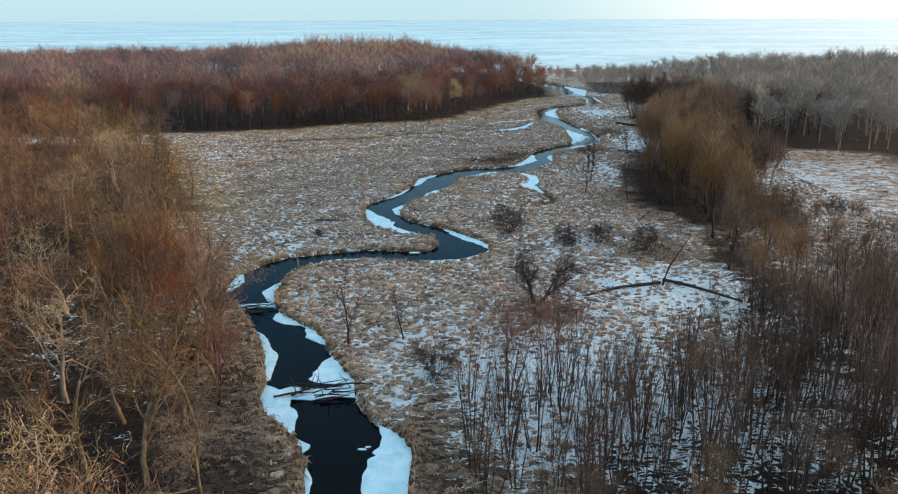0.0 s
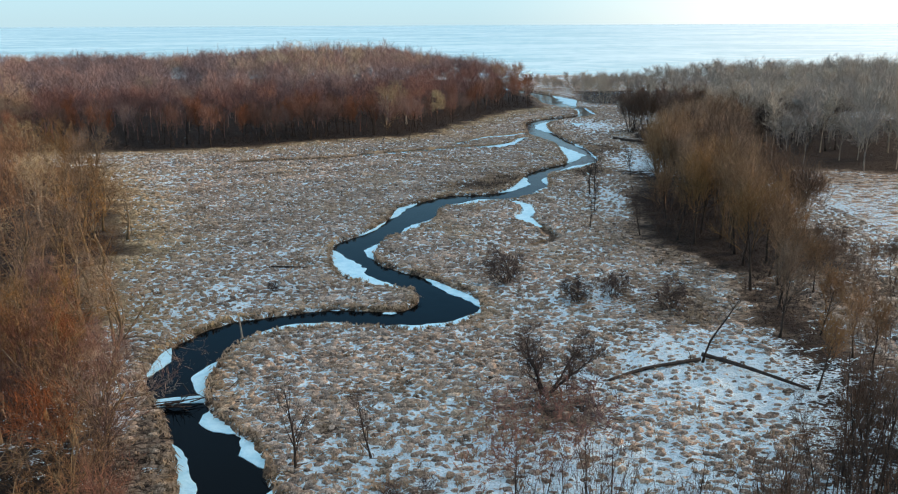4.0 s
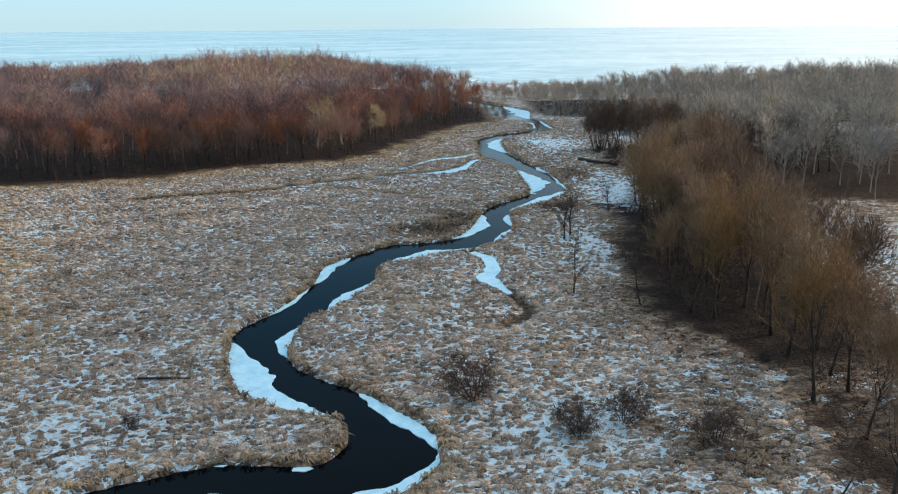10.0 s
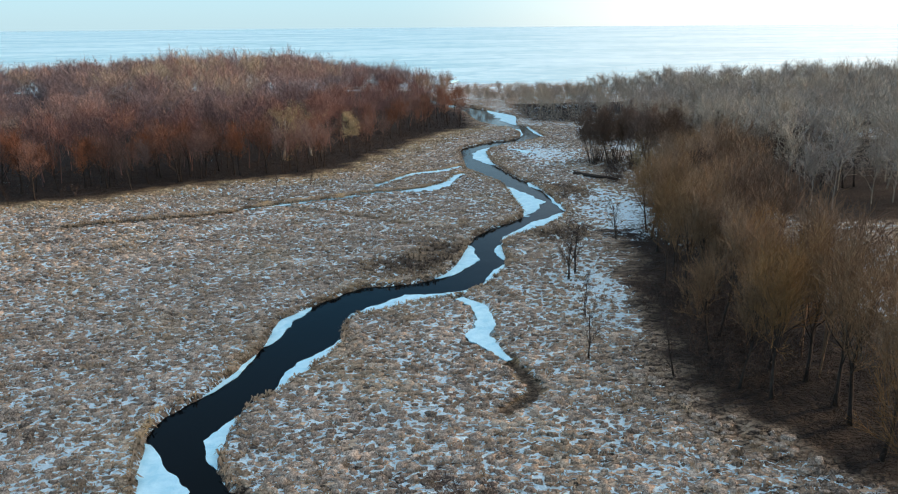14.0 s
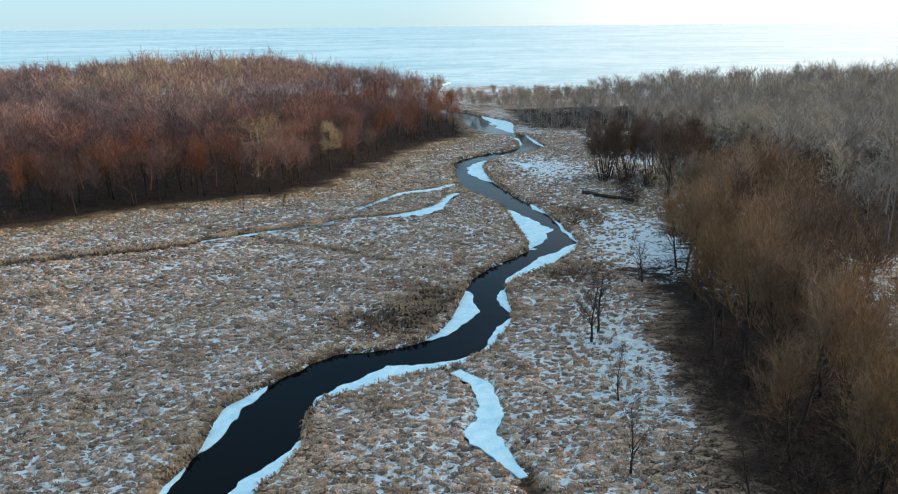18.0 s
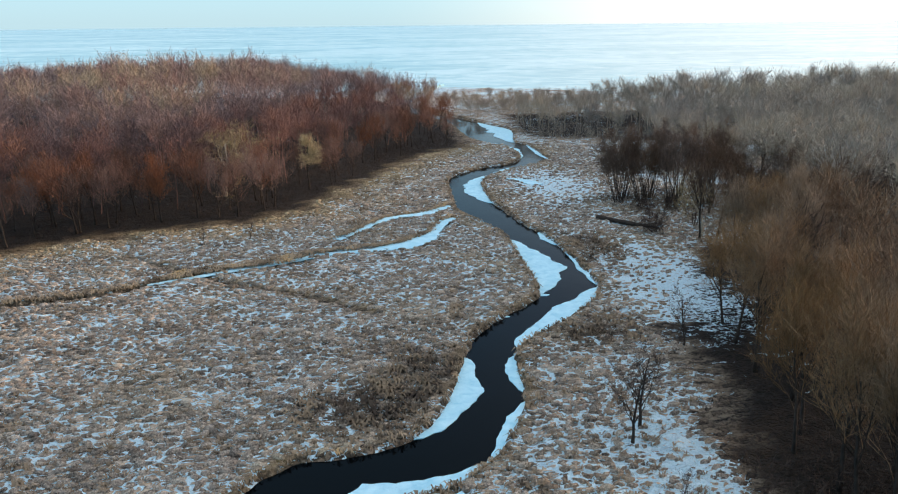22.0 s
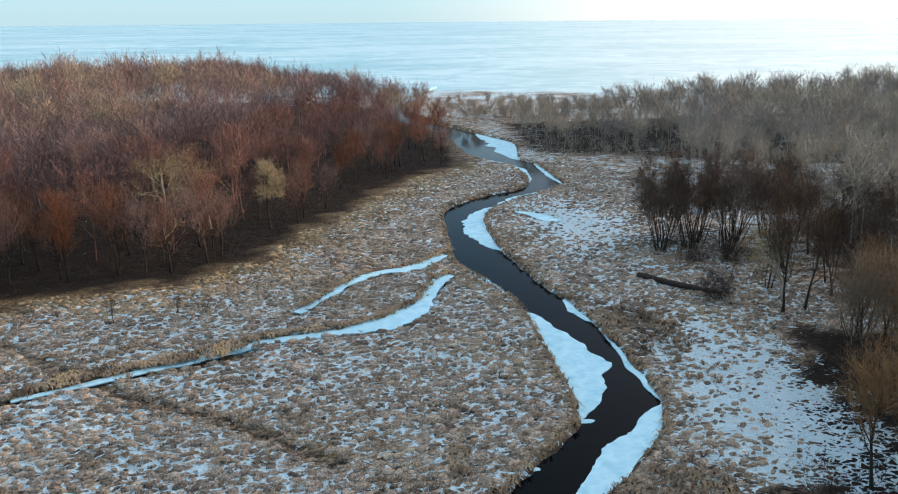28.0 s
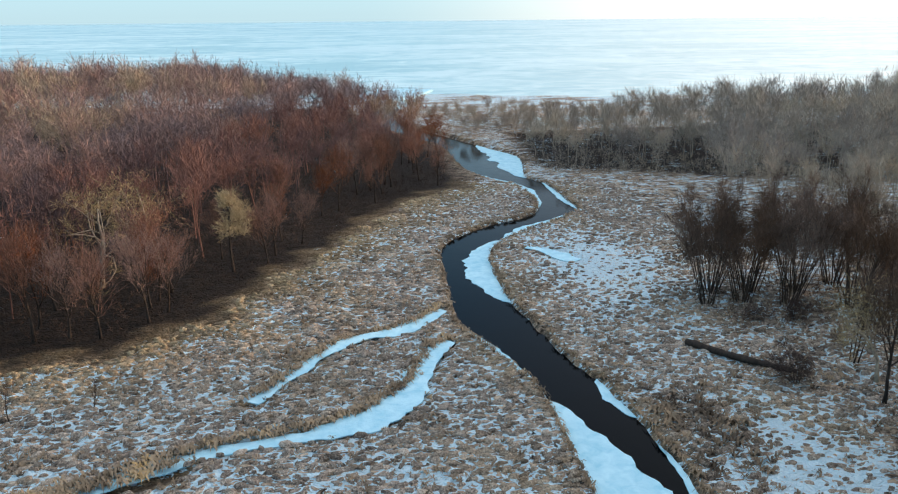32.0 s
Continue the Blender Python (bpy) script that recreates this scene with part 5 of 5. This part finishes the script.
def build_sedge():
    r = np.random.default_rng(61)
    n = 40000
    q = np.column_stack([r.uniform(-50, 62, n), 42 + 215 * r.random(n) ** 1.1])
    sd = channel_depth(q)
    ok = sd > 0.5
    for poly in (WOOD_NEAR_WEST, WOOD_FAR_WEST, WOOD_EAST):
        ok &= ~inside(q, poly)
    for line in (SIDE_ICE, SIDE_UPPER, SIDE_EAST, SIDE_POOL, DITCH_EAST, DITCH_WEST):
        c = smooth_line(line, 0.6)
        d, i = near_line(q, c, 5.0)
        ok &= d > c[i, 2] + 0.35
    ok &= litter_shade_at(q) < 0.3
    field = waves(q[:, 0], q[:, 1], 16, 71, 3)
    thick = sum(np.exp(-((q[:, 0] - cx) / rx) ** 2 - ((q[:, 1] - cy) / ry) ** 2) for cx, cy, rx, ry in DARK_SEDGE)
    snowy = np.zeros(n)
    for cx, cy, rx, ry in ((46, 186, 6, 17), (48, 248, 6.5, 12), (10, 66, 9, 7), (26, 83, 9, 8), (14, 53, 14, 8)):
        snowy += np.exp(-((q[:, 0] - cx) / rx) ** 2 - ((q[:, 1] - cy) / ry) ** 2)
    ok &= r.random(n) > np.clip(0.55 - 0.4 * field + 0.75 * snowy - 0.6 * thick, 0, 0.96)
    q = q[ok][:9000]
    z = height_at(q)
    dark = np.zeros(len(q))
    for cx, cy, rx, ry in DARK_SEDGE:
        dark += np.exp(-((q[:, 0] - cx) / rx) ** 2 - ((q[:, 1] - cy) / ry) ** 2)
    tint = np.clip(0.40 + 0.15 * waves(q[:, 0], q[:, 1], 9, 72, 2) - 0.26 * np.clip(dark, 0, 1), 0, 1)
    size = 0.56 + 0.25 * waves(q[:, 0], q[:, 1], 5, 73, 1) + 0.6 * np.clip(dark, 0, 1)
    tufts("sedge", q, z, np.clip(size, 0.4, 1.6), tint, 62, "matted dry tan sedge tussocks across the marsh")
    # overhanging fringe along both banks
    for bank, seed in ((WEST, 81), (EAST, 82)):
        rr = np.random.default_rng(seed)
        p = bank[(bank[:, 1] > 40) & (bank[:, 1] < 300)]
        p = np.repeat(p, 3, 0) + rr.normal(0, 0.22, (len(p) * 3, 2))
        sd = channel_depth(p)
        p = p[(sd > 0.05) & (sd < 0.6)]
        zz = height_at(p)
        gold = np.exp(-((p[:, 0] + 22) / 9) ** 2 - ((p[:, 1] - 95) / 9) ** 2) + 0.8 * np.exp(-((p[:, 0] + 11) / 5) ** 2 - ((p[:, 1] - 129) / 7) ** 2)
        tint = np.clip(0.42 + 0.18 * waves(p[:, 0], p[:, 1], 7, 83, 2) + (0.5 * gold if bank is WEST else 0), 0, 1)
        tufts("bank_grass", p, zz, rr.uniform(0.45, 0.85, len(p)), tint, seed + 5, "dry grass fringe hanging over the creek bank", rr.uniform(0.0, 0.25, len(p)))

    # rank fringe on the far side of the frozen side channels
    for k, line in enumerate((SIDE_ICE, SIDE_UPPER, DITCH_WEST)):
        rr = np.random.default_rng(90 + k)
        c = np.repeat(smooth_line(line, 0.4), 3, 0)
        p = c[:, :2] + np.column_stack([rr.normal(0, 0.3, len(c)), c[:, 2] + 0.25 + np.abs(rr.normal(0, 0.5, len(c)))])
        tint = np.clip(0.55 + 0.25 * waves(p[:, 0], p[:, 1], 6, 93, 2), 0, 1)
        tufts("bank_grass", p, height_at(p), rr.uniform(0.5, 0.95, len(p)), tint, 95 + k, "golden dry grass along a frozen side channel", rr.uniform(0.0, 0.2, len(p)))


build_sedge()


# ---------------------------------------------------------------- dead wood and the post
def limb_mesh(name, pts, r0_, r1_, mat, sides=7, seed=0):
    """A crooked round timber along the given places."""
    r = np.random.default_rng(seed)
    c = smooth_line([p for p in pts], 0.5)
    n = len(c)
    rad = np.linspace(r0_, r1_, n) * (1 + 0.1 * r.normal(size=n))
    v, f = sweep(c, rad, sides)
    return mesh_np(name, v, f, mat, True)


def fallen(name, pts, r0_, r1_, label, twigs=0, seed=0, mat=None, category="log"):
    root = new(name)
    p0 = Vector(pts[0])
    root.location = p0
    rel = [np.array(p) - np.array(pts[0]) for p in pts]
    part("trunk", limb_mesh("trunk", rel, r0_, r1_, mat or BARK_DARK, 7, seed), root)
    r = np.random.default_rng(seed + 1)
    c = smooth_line(rel, 0.5)
    for i in range(twigs):
        a = c[int(r.integers(len(c) // 3, len(c)))]
        d = r.normal(size=3)
        d[2] = abs(d[2]) * 0.5 + 0.15
        d *= r.uniform(0.7, 1.9) / np.linalg.norm(d)
        part("branch", limb_mesh("branch", [a, a + d * 0.5 + r.normal(size=3) * 0.08, a + d], 0.045, 0.012, mat or BARK_DARK, 4, seed + 5 + i), root)
    return tagged(root, label, category, "fallen timber")


fallen("fallen_trunk", [(15.2, 81.6, 0.15), (19, 83.6, 0.3), (24.3, 85.2, 0.35)], 0.12, 0.19, "long fallen trunk lying on snowy sedge", 3, 1)
fallen("fallen_trunk", [(25, 86.6, 0.2), (27.5, 83.4, 0.45), (31.5, 79, 0.3)], 0.22, 0.12, "dark fallen trunk lying in the snow", 4, 2)
fallen("snag", [(24.6, 85.4, -0.2), (25.2, 85.5, 2.0), (26.4, 85.3, 4.2), (27.5, 85.6, 5.9)], 0.13, 0.04, "dead leaning snag rising from the marsh", 3, 3, category="dead tree")
fallen("fallen_trunk", [(47.4, 222.2, 0.35), (50, 218.4, 0.4), (54, 214.4, 0.3)], 0.38, 0.28, "thick dark fallen trunk on snow", 2, 4)
fallen("fallen_trunk", [(-20.3, 115.6, 0.05), (-18.4, 115.2, 0.15), (-15.6, 115, 0.1)], 0.13, 0.08, "dark log half sunk in the sedge", 0, 5)
fallen("fallen_trunk", [(57.5, 196, 0.4), (61, 191, 1.2), (64, 187.5, 2.4)], 0.2, 0.1, "leaning dead trunk at the wood's edge", 3, 6)
fallen("fence_post", [(-18.6, 92.3, -0.4), (-18.7, 92.4, 0.9), (-18.85, 92.5, 2.2)], 0.10, 0.08, "old grey wooden post leaning at the water's edge", 0, 7, BARK_PALE, "post")


def log_jam(places, seed, lab, count=14, spread=2.0, across=(1.0, 0.2)):
    """Loose timber caught across the creek."""
    r = np.random.default_rng(seed)
    for i in range(count):
        x, y = places[0] + r.uniform(-1, 1) * spread * across[0], places[1] + r.uniform(-1, 1) * spread * 0.35
        ang = r.normal(0.1, 0.35)
        ln = r.uniform(1.5, 4.2)
        dx, dy = math.cos(ang) * ln / 2, math.sin(ang) * ln / 2
        z = -0.26 + 0.10 * r.random() + 0.02 * i
        fallen("driftwood", [(x - dx, y - dy, z), (x, y, z + r.uniform(0, 0.15)), (x + dx, y + dy, z + r.uniform(-0.1, 0.3))], r.uniform(0.05, 0.12), 0.03, lab, 1 + i % 2, seed + 20 + i, category="driftwood")


log_jam((-11.5, 59.2), 91, "dark branch caught in an ice-bound log jam", 14, 3.6)
log_jam((-21.4, 79.4), 92, "dark branch lying across the frozen creek", 9, 2.8)
slab("ice_sheet", [(-16, 59), (-13.5, 60.6), (-11, 60.2), (-8.2, 60.8), (-7.8, 58.6), (-9.6, 58.9), (-11.4, 58.2), (-13, 58.4), (-14.2, 56.2), (-15, 56.4)], -0.325, 0.12, SNOW, "snowy ice bridging the creek at a log jam")
slab("ice_sheet", [(-23.8, 80), (-21.6, 80.6), (-19, 80.9), (-18.9, 79.6), (-21, 79.5), (-23, 78.7)], -0.325, 0.12, SNOW, "snowy ice bridging the creek beside fallen branches")
slab("ice_sheet", [(27, 470), (30, 452), (36, 444), (42, 455), (49, 462), (56, 482), (60, 492), (48, 500), (34, 496)], 0.25, 0.8, SNOW, "pale shelf of shore ice at the creek mouth")
for k, (x, y, rr) in enumerate(((-6.4, 50.6, 0.22), (-6.0, 50.9, 0.16), (-2.9, 152.9, 0.4), (-10.6, 101.1, 0.7), (-4.6, 99.7, 0.5), (24.4, 184.2, 0.4), (30.4, 190.2, 0.5))):
    a = np.linspace(0, 2 * math.pi, 11)[:-1]
    rad = rr * (0.75 + 0.4 * np.random.default_rng(k).random(10))
    slab("ice_floe", np.column_stack([x + rad * np.cos(a) * 1.5, y + rad * np.sin(a) * 0.7]), -0.355, 0.09, SNOW, "small floe of snowy ice in the dark creek")
